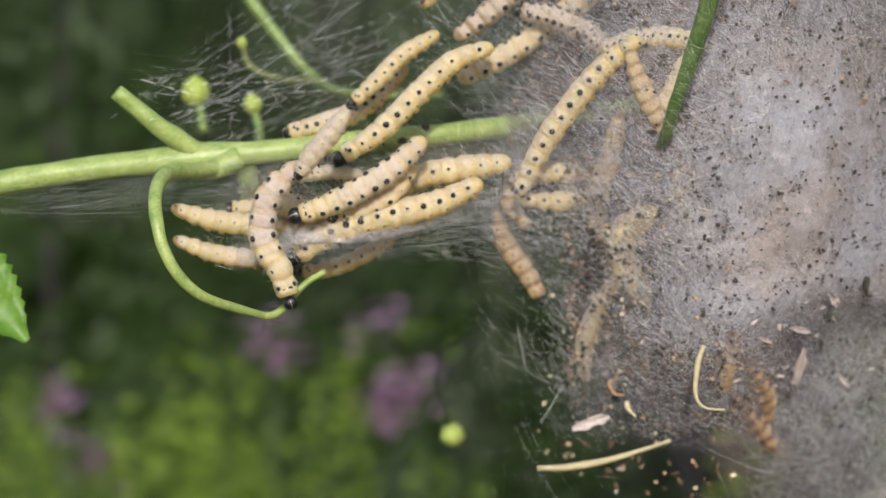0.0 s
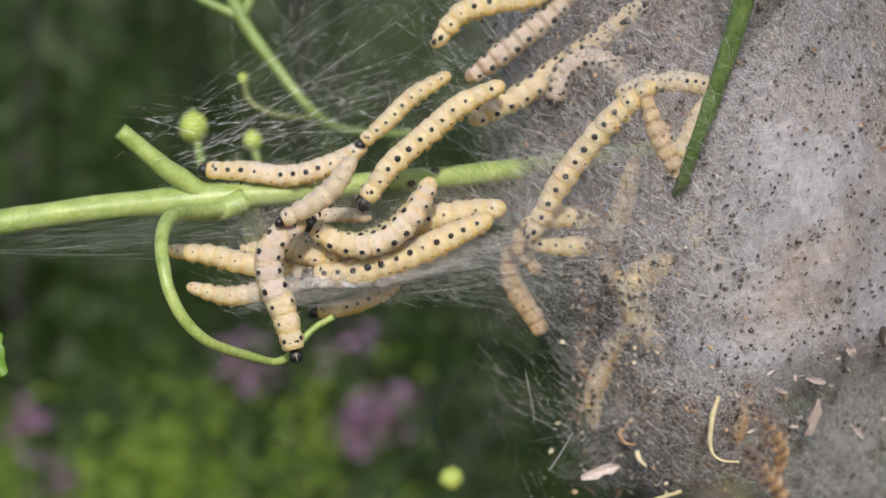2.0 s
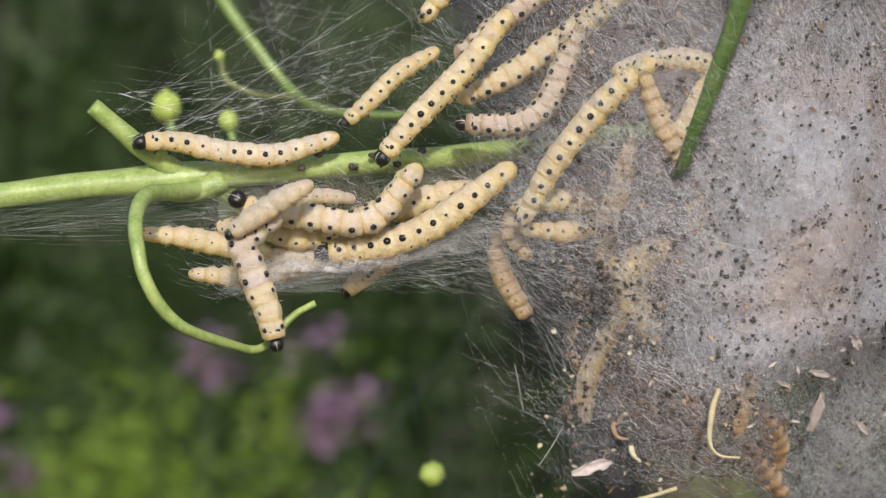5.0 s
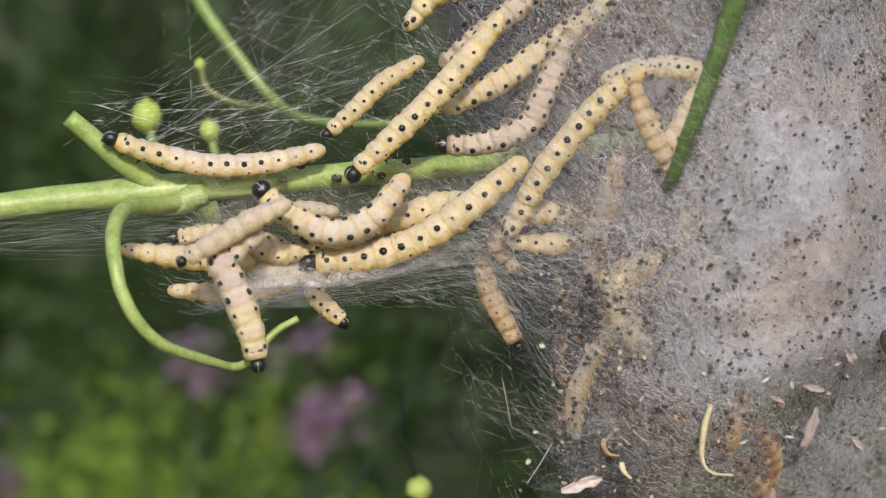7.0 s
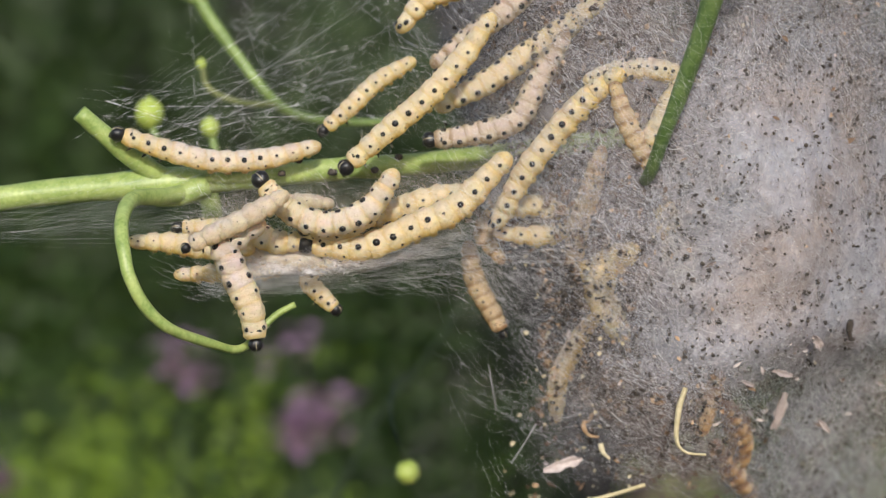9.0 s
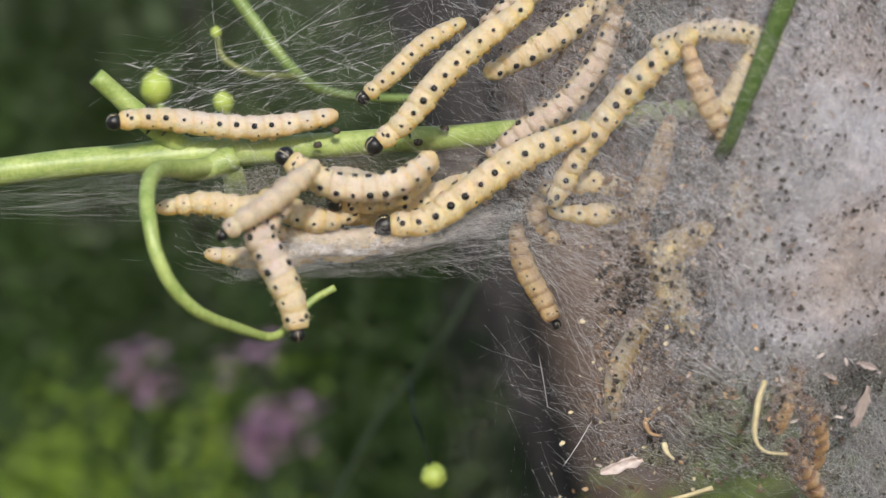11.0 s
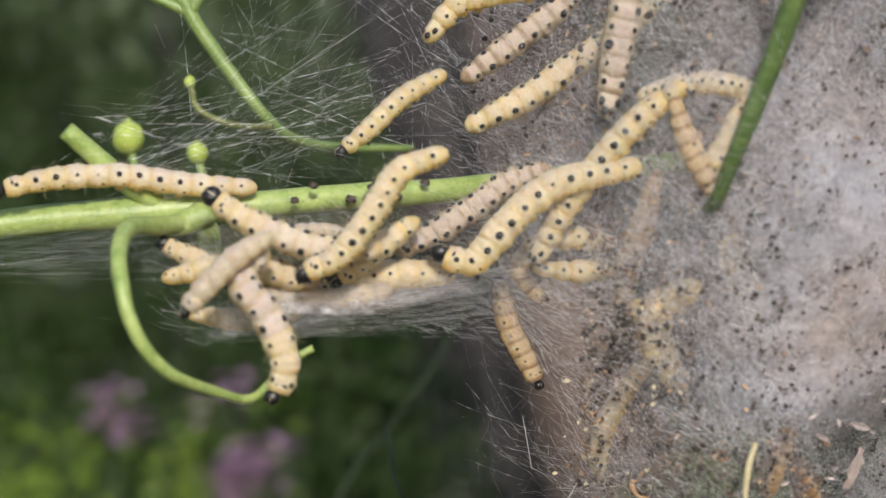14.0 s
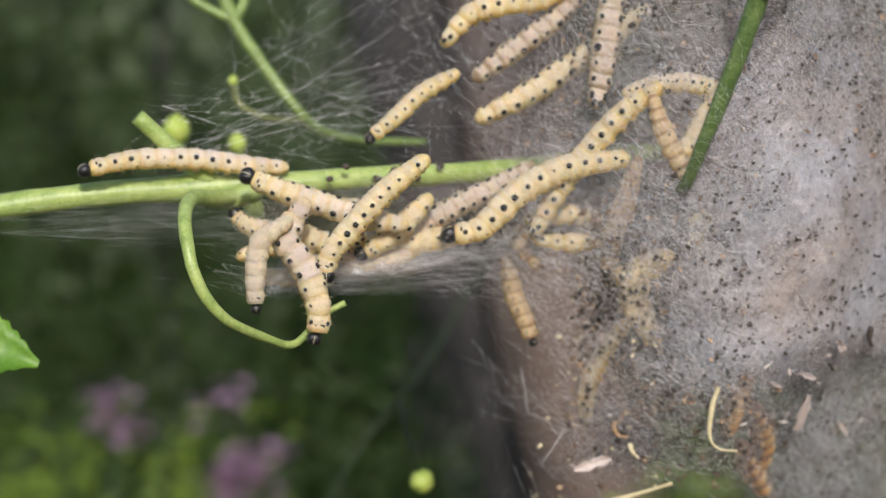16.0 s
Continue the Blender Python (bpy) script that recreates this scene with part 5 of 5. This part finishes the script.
# mm behind the outer skin
under_skin = {"in1": 1.8, "in2": 1.6, "in3": 1.6, "in4": 2, "in5": 2, "faded": 2, "behind": 0.4, "crown": 0.4, "stack1": 1.6, "stack2": 1.6, "brown": 1.2}
bare_ended = ("pale", "pale2", "right", "in1", "in2", "in3", "in4", "in5", "coil", "coil2", "diag", "top", "faded", "crown", "behind", "orange", "rim", "mid2", "mid3", "stack1", "stack2", "brown", "upper", "second", "mid", "comer")
A = "cream-yellow black-spotted caterpillar with a black head"
B = "grey-cream black-spotted caterpillar resting in silk"
C = "ochre-brown caterpillar half hidden in the silk"
for n, (key, r, y, kind, label, spots) in enumerate((
    ("lead", 1.0, (-9.2, -6.0), "cream", "cream caterpillar crawling out along the stem", 1.1),
    ("thick", 1.08, -8.0, "yellow", "cream caterpillar climbing down over the others", 1.15),
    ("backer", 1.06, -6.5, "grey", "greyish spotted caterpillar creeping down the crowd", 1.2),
    ("low", 1.27, -9.5, "yellow", "thick yellow caterpillar lying under the crowd", 1.1),
    ("curved", 1.15, -12, "cream", "curved cream caterpillar with two rows of black spots", 1.1),
    ("hanging", 1.25, -15, "mauve", "cream caterpillar hanging head down from the crowd", 1.0),
    ("grey", 0.95, -16.5, "plain", "plain greyish cream caterpillar crossing over the others", 0.25),
    ("pale", 1.0, -9, "yellow", "pale caterpillar stretched out of the crowd", 0.5),
    ("under", 0.85, -7, "yellow", "caterpillar clinging below the silk mat", 1.0),
    ("right", 1.2, -7, "yellow", A, 0.9),
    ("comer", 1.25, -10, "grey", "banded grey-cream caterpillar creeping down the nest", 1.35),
    ("small", 0.84, -5.5, "yellow", "small thin cream caterpillar with a shiny black head", 0.95),
    ("upper", 1.05, -3, "grey", B, 1.3),
    ("top", 1.12, -4, "yellow", A, 1.15),
    ("second", 1.12, -4, "yellow", B, 1.2),
    ("diag", 1.12, (-7, -12), "yellow", "knobbly cream caterpillar lying along the nest", 1.15),
    ("tail", 0.95, 1, "ochre", "brown-tipped caterpillar hanging from the nest edge", 0.8),
    ("coil", 0.95, -4.5, "yellow", C, 1.0),
    ("coil2", 1.0, -4.2, "yellow", C, 0.8),
    ("faded", 0.95, -2, "ochre", C, 0.6),
    ("orange", 0.9, -12.5, "ochre", "shrunken orange-brown caterpillar in the silk", 0.3),
    ("behind", 1.0, -10, "yellow", A, 1.0),
    ("crown", 0.95, -12.5, "cream", B, 0.9),
    ("in1", 1.35, -2, "yellow", C, 0.7),
    ("in2", 1.15, -4, "cream", C, 0.8),
    ("in3", 0.9, 3, "cream", C, 0.6),
    ("brown", 1.0, -8.5, "russet", "dark brown shrivelled caterpillar in the silk", 0.9),
    ("stack1", 1.2, -4.5, "russet", C, 0.5),
    ("stack2", 1.1, -3.5, "russet", C, 0.4),
    ("mid", 1.08, -9.5, "yellow", A, 0.9),
    ("mid2", 0.90, -8.5, "plain", B, 0.5),
    ("mid3", 0.7, -6.5, "plain", B, 0.6),
    ("rim", 0.85, -2, "ochre", C, 0.6),
    ("in5", 1.0, -2, "yellow", C, 0.8),
    ("pale2", 0.90, -8, "cream", "pale caterpillar stretched out of the crowd", 0.4),
    ("peeper", 0.88, -8, "cream", A, 0.8),
    ("second_curl", 1.02, -10, "yellow", A, 1.0),
    ("in4", 1.3, -1, "yellow", C, 0.6),
)):
    two_rows = key in ("backer", "curved", "hanging", "comer", "second", "upper", "second_curl", "mid", "peeper")
    cats[key] = larva(r, y, kind, label, spots, (0.1, -0.96, 0.25) if two_rows else (0, -0.65, 0.76), n, *stretch[key], key in bare_ended, under_skin.get(key), {"hanging": 0.62, "grey": 0.6, "tail": 0.55}.get(key, 0.84))

lay(cats["small"], -5.6, 10.9, -3.4, 12.7, -0.8, 15.2, 2.0, 16.9)
lay(cats["upper"], 14.8, 25.9, 12.1, 23.0, 9.6, 21.0, 7.0, 19.0, 5.1, 17.6)
lay(cats["top"], 1.9, 20.9, 3.8, 23.0, 7.0, 24.0, 10.1, 24.5, 13.3, 25.8)
lay(cats["second"], 19.8, 23.4, 16.9, 20.8, 13.2, 18.2, 9.5, 15.6, 5.5, 13.5)
lay(cats["diag"], 10.4, 3.1, 12.5, 6.9, 15.5, 10.8, 17.8, 13.3, 20.2, 15.2)
lay(cats["coil"], 11.0, 1.6, 13.6, 1.4, 16.5, 1.9)
lay(cats["coil2"], 10.2, 3.7, 13.1, 4.2, 15.8, 3.7)
lay(cats["faded"], 19.2, 8.5, 18.4, 5.3, 17.5, 2.6, 17.1, -0.9)
lay(cats["orange"], 20.4, 14.1, 21.2, 11.6, 22.4, 9.3, 23.2, 7.8)
lay(cats["behind"], 25.9, 14.8, 24.7, 12.3, 23.2, 9.4)
lay(cats["crown"], 26.8, 15.2, 24.0, 15.9, 21.3, 16.0, 18.6, 15.3)
lay(cats["in1"], 21.1, -6.9, 19.8, -4.8, 19.3, -2.8, 20.0, -1.1, 21.5, -0.2)
lay(cats["in2"], 25.4, 3.1, 26.0, 0.5, 26.8, -1.9)
lay(cats["in3"], 15.9, -15.1, 16.0, -11.9, 17.2, -8.9, 18.7, -6.3)
lay(cats["brown"], 29.5, -11.2, 28.8, -13.5, 28.5, -15.7)
lay(cats["stack1"], 30.7, -13.9, 32.6, -16.9, 32.9, -20.3)
lay(cats["stack2"], 30.2, -17.8, 32.0, -20.2, 34.5, -23.0)
lay(cats["mid"], -6.8, 1.2, -8.8, 0.8, -11.0, 1.4, -12.9, 2.4)
lay(cats["mid2"], -12.1, -0.3, -9.2, -0.8, -5.8, -0.8, -2.5, -0.3)
lay(cats["mid3"], -12.0, 3.9, -9.9, 4.3, -7.3, 4.5, -5.2, 4.3)
lay(cats["rim"], 10.3, -0.4, 9.0, 1.5, 10.0, 3.3, 12.0, 3.7)
lay(cats["in5"], 25.9, -2.5, 25.7, -0.1, 24.8, 3.0)
lay(cats["in4"], 18.6, -2.1, 19.7, -4.4, 20.8, -6.7)


def motions():
    crawl(cats["lead"], [
        (0, -11.8, 8.4, -8.5, 9.2, -5.9, 10.1, -3.5, 11.7, -1.4, 13.7, -2.5),
        (1.5, -18.2, 8.8, -15.2, 8.4, -11.1, 8.1, -8.0, 9.2, -5.4, 10.8, -4.5),
        (3.5, -22.8, 8.7, -18.4, 9.0, -13.3, 8.2, -9.7, 8.4, -7.0, 9.3),
        (4.5, -22.8, 8.8, -19.7, 9.1, -15.2, 8.3, -11.2, 8.1, -7.2, 9.4),
        (7, -23.5, 10.5, -20.0, 9.2, -15.3, 8.2, -10.5, 8.4, -6.9, 9.3),
        (9, -23.6, 10.4, -19.5, 9.0, -15.0, 8.0, -10.5, 8.3, -7.0, 9.2),
        (11.5, -26.6, 8.3, -22.9, 8.8, -18.3, 8.5, -14.2, 8.3, -9.8, 9.0),
        (12.5, -29.8, 8.3, -25.2, 8.8, -20.3, 8.6, -15.3, 8.0, -11.1, 8.0),
        (14.5, -32.6, 7.3, -28.4, 8.4, -23.0, 8.8, -18.1, 8.2, -13.8, 8.0),
        (16, -31.8, 7.2, -27.2, 8.3, -22.0, 8.5, -17.3, 8.1, -14.4, 8.0),
    ])
    crawl(cats["thick"], [
        (0, -6.6, 5.7, -2.8, 8.1, 0.9, 11.6, 4.1, 14.4, 6.7, 15.4),
        (1.5, -6.0, 5.0, -3.4, 8.2, 0.2, 11.3, 3.3, 13.8, 6.4, 15.1),
        (3.5, -1.7, 8.1, 1.2, 11.7, 4.3, 14.8, 6.1, 16.8, 7.9, 18.9),
        (7, -3.2, 7.4, 0.4, 10.7, 3.8, 14.0, 6.7, 17.3, 8.8, 19.9),
        (9, -3.4, 7.5, 0.5, 10.9, 4.0, 13.9, 7.1, 17.4, 9.1, 20.2),
        (11.5, -5.3, 6.1, -3.2, 7.9, -0.4, 11.6, 2.7, 14.5, 6.0, 16.4, -10),
        (12.5, -6.9, 2.0, -4.5, 5.4, -1.8, 8.7, 0.8, 10.9, 3.6, 11.6, -14),
        (14.5, -9.1, 1.1, -6.3, 2.3, -4.1, 5.0, -2.0, 8.5, 0.6, 9.9, -14.5),
        (15.5, -9.4, -1.0, -9.2, 0.6, -7.4, 2.9, -4.4, 5.4, -1.2, 8.1, -14.5),
        (16, -9.3, -2.2, -9.1, -0.5, -7.0, 2.3, -4.2, 5.4, -1.2, 7.9, -14.5),
    ])
    crawl(cats["backer"], [
        (0, 10.6, 19.1, 12.8, 18.7, 14.9, 17.9, 17.4, 16.4, 18.7, 14.5),
        (1, 10.6, 18.7, 12.1, 19.0, 13.8, 18.9, 16.6, 18.7, 19.0, 16.9),
        (2, 12.3, 14.8, 13.0, 17.2, 15.1, 18.6, 17.6, 17.9, 18.9, 16.1),
        (3, 10.6, 11.6, 12.2, 15.0, 13.8, 17.9, 16.3, 18.2, 18.1, 16.8),
        (4, 7.4, 10.5, 10.9, 11.6, 13.0, 14.4, 14.0, 17.2, 15.4, 19.3),
        (4.5, 5.2, 11.3, 9.5, 11.2, 12.0, 12.8, 13.5, 16.1, 14.6, 18.4),
        (7, 4.4, 9.9, 7.6, 10.0, 11.5, 11.5, 13.4, 15.1, 14.9, 18.5),
        (9, 4.1, 10.0, 7.6, 10.5, 11.7, 11.8, 13.7, 15.1, 15.8, 18.7),
        (11.5, 3.9, 4.4, 6.7, 7.0, 10.4, 10.0, 13.3, 13.3, 14.2, 16.6),
        (12.5, -0.8, 2.9, 2.8, 4.8, 6.5, 7.6, 10.2, 10.4, 14.1, 14.6),
        (14.5, -1.4, 3.0, 1.4, 4.1, 4.2, 5.8, 6.9, 7.6, 9.2, 8.3),
        (16, -3.0, 1.7, 0.2, 3.3, 3.3, 5.0, 6.5, 6.6, 8.9, 8.0),
    ])
    crawl(cats["low"], [
        (0, -10.8, -3.3, -6.5, -0.8, -1.8, 0.4, 2.3, 1.3, 5.5, 2.7),
        (1.5, -10.3, -1.0, -5.9, -0.7, -1.8, 0.5, 2.3, 2.0, 5.3, 3.3),
        (3.5, -8.1, -0.6, -3.5, -0.1, 0.6, 1.4, 3.7, 3.2, 6.0, 4.7),
        (7, -6.9, -0.0, -2.4, 0.3, 2.3, 1.8, 6.1, 4.2, 10.4, 7.7),
        (9, -6.9, 0.7, -1.9, 0.3, 3.1, 2.3, 6.6, 4.0, 10.3, 7.7),
        (11.5, -2.0, 0.4, 1.4, 1.1, 4.6, 3.8, 8.3, 6.6, 12.9, 8.4),
        (12.5, 1.1, 1.0, 4.9, 2.2, 8.1, 5.6, 11.7, 7.9, 16.2, 9.7),
        (14.5, 2.4, 3.1, 4.7, 2.0, 7.6, 5.2, 11.2, 8.1, 16.8, 9.2),
        (16, 1.9, 1.9, 4.7, 2.4, 8.4, 5.9, 12.5, 8.1, 17.2, 9.0),
    ])
    crawl(cats["curved"], [
        (0, -10.2, 0.5, -6.8, 1.6, -3.7, 3.1, -1.1, 4.8, 0.8, 6.5),
        (1.5, -9.8, 3.6, -6.8, 1.8, -3.2, 2.0, -0.4, 4.3, 0.8, 6.6),
        (3.5, -9.4, 4.0, -6.9, 2.5, -3.9, 2.4, -1.1, 4.5, 0.6, 6.5),
        (4.2, -15.1, 3.8, -11.9, 2.5, -7.9, 2.5, -3.1, 2.2, 0.5, 6.2),
        (7, -10.6, 6.1, -8.4, 4.0, -4.6, 2.5, -1.4, 3.7, 0.8, 6.3),
        (9, -10.7, 6.3, -8.3, 3.7, -4.8, 2.4, -1.3, 3.7, 0.6, 6.2),
        (11.5, -11.8, 5.7, -8.6, 3.8, -5.0, 3.3, -2.3, 4.0, -0.7, 5.2),
        (12.5, -12.1, 5.9, -9.3, 4.3, -5.8, 2.6, -2.7, 3.3, -0.9, 5.4),
        (14.5, -16.1, 7.4, -13.8, 5.7, -10.3, 4.2, -7.2, 3.1, -3.7, 2.6),
        (16, -16.7, 6.8, -13.5, 5.5, -9.9, 4.4, -6.2, 3.2, -3.1, 2.7),
    ])
    crawl(cats["hanging"], [
        (0, -10.5, -7.3, -11.4, -4.4, -12.9, -1.4, -12.3, 2.2, -10.3, 4.3),
        (1.5, -10.7, -7.9, -11.8, -3.9, -13.0, -0.6, -12.5, 2.1, -10.8, 3.6),
        (3.5, -10.7, -7.7, -11.5, -4.8, -12.8, -1.5, -13.2, 1.0, -11.2, 2.5),
        (7, -10.7, -8.3, -11.2, -5.7, -12.6, -2.0, -13.5, 0.3, -11.4, 1.9),
        (9, -10.8, -8.0, -11.2, -5.1, -12.7, -1.7, -13.4, 0.5, -11.2, 2.0),
        (11.5, -10.2, -8.3, -10.6, -6.0, -12.1, -2.7, -13.4, -0.3, -12.1, 1.5),
        (12.5, -10.5, -8.1, -9.5, -5.9, -10.9, -2.5, -12.7, -0.1, -11.6, 1.9),
        (14.5, -10.6, -8.3, -9.6, -5.9, -11.0, -2.0, -13.0, 0.6, -11.9, 2.3),
        (16, -10.3, -7.9, -9.9, -5.4, -11.2, -1.6, -13.0, 0.9, -11.8, 3.6),
    ])
    crawl(cats["grey"], [
        (0, -9.4, 4.1, -8.1, 5.9, -6.8, 7.3, -5.5, 9.0),
        (1.5, -11.6, 4.0, -9.6, 5.2, -7.4, 6.8, -5.8, 8.9),
        (3.5, -12.9, 2.8, -10.1, 3.9, -7.9, 5.5, -6.7, 7.4),
        (4.5, -13.6, 1.7, -11.5, 3.0, -9.8, 4.2, -8.0, 5.3),
        (7, -16.7, 0.2, -14.0, 1.7, -11.3, 3.3, -8.8, 4.5),
        (9, -16.7, 0.3, -14.3, 1.5, -11.4, 2.9, -8.8, 4.5),
        (11.5, -16.2, -0.9, -14.4, 0.6, -12.0, 2.4, -9.8, 4.4),
        (12.5, -17.0, -1.5, -15.2, 0.5, -13.1, 2.3, -10.7, 3.8),
        (14.5, -16.9, -2.2, -15.3, -0.1, -13.6, 1.9, -11.7, 3.2),
        (16, -15.5, -5.3, -15.6, -2.4, -15.2, 0.6, -13.3, 2.2),
    ])
    crawl(cats["pale"], [
        (0, -21.0, 1.1, -18.6, 0.3, -15.5, -0.2, -12.3, -0.4),
        (3.5, -22.0, 1.3, -19.0, 1.1, -15.9, 0.2, -12.8, -0.3),
        (7, -21.6, 1.0, -19.1, 0.6, -15.3, 0.2, -12.4, 0.1),
        (9, -21.6, 0.8, -19.0, 0.7, -15.5, 0.2, -12.5, 0.2),
        (11.5, -20.8, 1.8, -18.3, 2.5, -15.1, 2.2, -12.3, 1.8),
        (12.5, -20.9, 0.5, -19.1, 2.6, -16.2, 3.0, -13.5, 2.8),
        (13.5, -19.6, 1.2, -17.6, 2.1, -14.9, 2.2, -12.2, 1.8),
        (14.5, -17.4, 0.6, -15.0, 0.9, -12.4, 0.8, -9.8, 0.6),
        (16, -16.6, -0.2, -14.2, 0.6, -11.6, 0.8, -9.0, 0.8),
    ])
    crawl(cats["under"], [
        (0, -11.2, -4.7, -8.5, -4.7, -5.6, -3.7, -2.6, -2.1, -3.5),
        (1, -9.8, -4.3, -7.4, -3.9, -4.5, -3.2, -1.7, -2.3, -3.5),
        (2, -10.1, -4.5, -7.8, -4.2, -5.7, -3.6, -3.0, -2.3, -3.5),
        (3, -4.8, -4.1, -4.6, -2.9, -4.2, -1.8, -2.9, -0.6, -5.5),
        (4, -5.8, -3.2, -4.5, -2.6, -2.7, -2.0, -0.6, -1.2, -3.5),
        (7, -4.1, -5.1, -5.7, -3.7, -6.6, -2.2, -5.4, -1.0),
        (9, -4.3, -5.2, -5.8, -3.8, -6.8, -2.3, -5.3, -1.0),
        (11.5, -9.2, -1.2, -6.9, -1.5, -4.6, -1.0, -2.7, -0.3),
        (16, -8.3, -1.7, -6.2, -1.1, -3.5, -0.3, -0.9, 0.6),
    ])
    crawl(cats["right"], [
        (0, -2.0, 2.5, 1.2, 4.0, 4.4, 4.5, 8.1, 5.0),
        (3.5, -3.6, 2.5, -0.5, 3.6, 2.6, 4.4, 6.0, 4.9),
        (7, -2.5, 2.8, 1.3, 3.8, 4.2, 4.7, 6.8, 4.9),
        (9, -2.0, 2.8, 1.5, 3.8, 4.6, 4.7, 7.9, 5.1),
        (11.5, -7.4, 0.6, -3.6, 1.1, -0.9, 2.0, 1.9, 3.4),
        (12.5, -8.1, -0.3, -5.0, 0.4, -1.8, 1.3, 1.0, 2.0),
        (14.5, -6.4, 0.2, -3.7, 0.9, -0.5, 1.1, 2.5, 1.1),
        (16, -6.2, 0.5, -3.0, 1.1, 0.1, 1.4, 2.2, 1.7),
    ])
    crawl(cats["pale2"], [
        (0, -21.2, -1.8, -18.3, -2.9, -15.1, -3.4, -12.0, -3.5),
        (1.5, -20.8, -2.1, -18.0, -3.0, -15.4, -2.7, -12.3, -2.3),
        (3.5, -17.9, -2.2, -15.0, -2.4, -11.9, -2.1, -9.3, -1.6),
        (7, -17.9, -2.4, -14.7, -2.6, -11.6, -2.4, -8.7, -1.9),
        (9, -17.7, -2.1, -14.6, -2.0, -11.6, -1.8, -8.5, -1.3),
        (12.5, -17.0, -2.1, -14.4, -2.6, -11.7, -2.4, -9.0, -1.7),
        (16, -15.6, -2.3, -12.4, -2.3, -9.8, -1.7, -7.2, -1.1),
    ])
    crawl(cats["peeper"], [
        (0, -16.9, 1.2, -14.8, 1.3, -11.9, 0.6, -8.8, 0.1),
        (4.5, -16.4, 1.4, -14.3, 1.8, -11.7, 1.3, -9.2, 1.1),
        (7, -18.4, 2.1, -15.4, 2.4, -12.5, 1.9, -9.7, 1.6),
        (9, -18.4, 2.1, -15.6, 2.1, -12.6, 1.7, -9.5, 1.3),
        (11.5, -16.5, 1.6, -14.2, 2.0, -11.9, 1.6, -9.2, 1.1),
        (13, -17.0, 1.8, -14.6, 2.0, -12.2, 1.5, -9.5, 1.0),
        (14.5, -20.3, 4.2, -18.9, 3.1, -16.0, 1.7, -13.1, 1.1),
        (15.5, -19.5, 3.5, -17.7, 2.7, -14.9, 2.4, -11.9, 2.2),
        (16, -18.0, 3.5, -16.9, 2.5, -15.1, 2.1, -12.5, 1.9),
    ])
    crawl(cats["second_curl"], [
        (0, -7.0, 0.3, -4.4, 0.9, -1.8, 2.3, -0.2, 4.1),
        (3.5, -7.0, 2.5, -4.5, 2.6, -1.9, 3.7, -0.4, 5.8),
        (9, -6.9, 2.0, -3.9, 1.9, -1.4, 3.3, 0.1, 5.5),
        (11.5, -7.7, 2.0, -5.0, 2.4, -2.0, 3.4, -0.4, 5.0),
        (12.5, -6.7, 0.6, -4.3, 2.2, -1.8, 4.0, -0.6, 5.6),
        (14.5, -5.9, 0.6, -3.7, 2.2, -1.9, 3.6, -0.4, 4.5),
        (16, -6.2, -0.1, -4.1, 1.2, -2.3, 2.8, -0.6, 4.6),
    ])
    crawl(cats["comer"], [
        (0, 19.6, 29.9, 20.6, 33.4, 21.6, 37.4, 22.1, 40.9),
        (9, 19.6, 29.9, 20.6, 33.4, 21.6, 37.4, 22.1, 40.9),
        (11.5, 15.0, 18.6, 15.6, 21.3, 15.9, 23.6, 16.4, 27.3),
        (12.5, 15.3, 14.7, 15.8, 17.9, 16.4, 21.1, 16.9, 24.7),
        (14.5, 15.4, 14.8, 15.9, 17.9, 16.5, 21.1, 17.1, 24.7),
        (16, 15.4, 15.0, 15.9, 18.2, 16.3, 21.3, 16.8, 25.0),
    ])
    crawl(cats["tail"], [
        (0, 12.0, -8.2, 10.4, -5.2, 8.5, -2.4, 8.0, 0.2),
        (1.5, 11.6, -7.6, 10.0, -4.8, 8.4, -2.2, 8.0, 0.4),
        (4, 10.6, -5.8, 9.2, -3.6, 8.1, -1.4, 7.8, 0.9),
        (5, 10.8, -6.6, 9.4, -4.3, 8.2, -2.0, 7.8, 0.5),
        (8, 10.9, -7.7, 9.6, -5.2, 8.3, -2.7, 7.8, 0.0),
        (12, 10.9, -7.9, 9.5, -5.4, 8.1, -2.9, 7.5, -0.2),
        (16, 10.6, -8.1, 9.6, -5.6, 8.6, -3.2, 8.1, -0.4),
    ])
    x, y, z = near_leaf.location
    walk(near_leaf, [(t, pose(x + a * MM, y, z + b * MM, 0, turn, 0)) for t, a, b, turn in (
        (0, 0, 0, 0), (1.5, -2, 0.3, 0), (2.5, -1.9, 1.8, 0), (3.5, -3.8, 3, 0), (4.5, -2.5, -2, 0), (7, -6, 0, 0), (15, -6, 0, -10), (15.6, -4.5, -3, -20), (16, -2.1, -5.1, -30))])


motions()
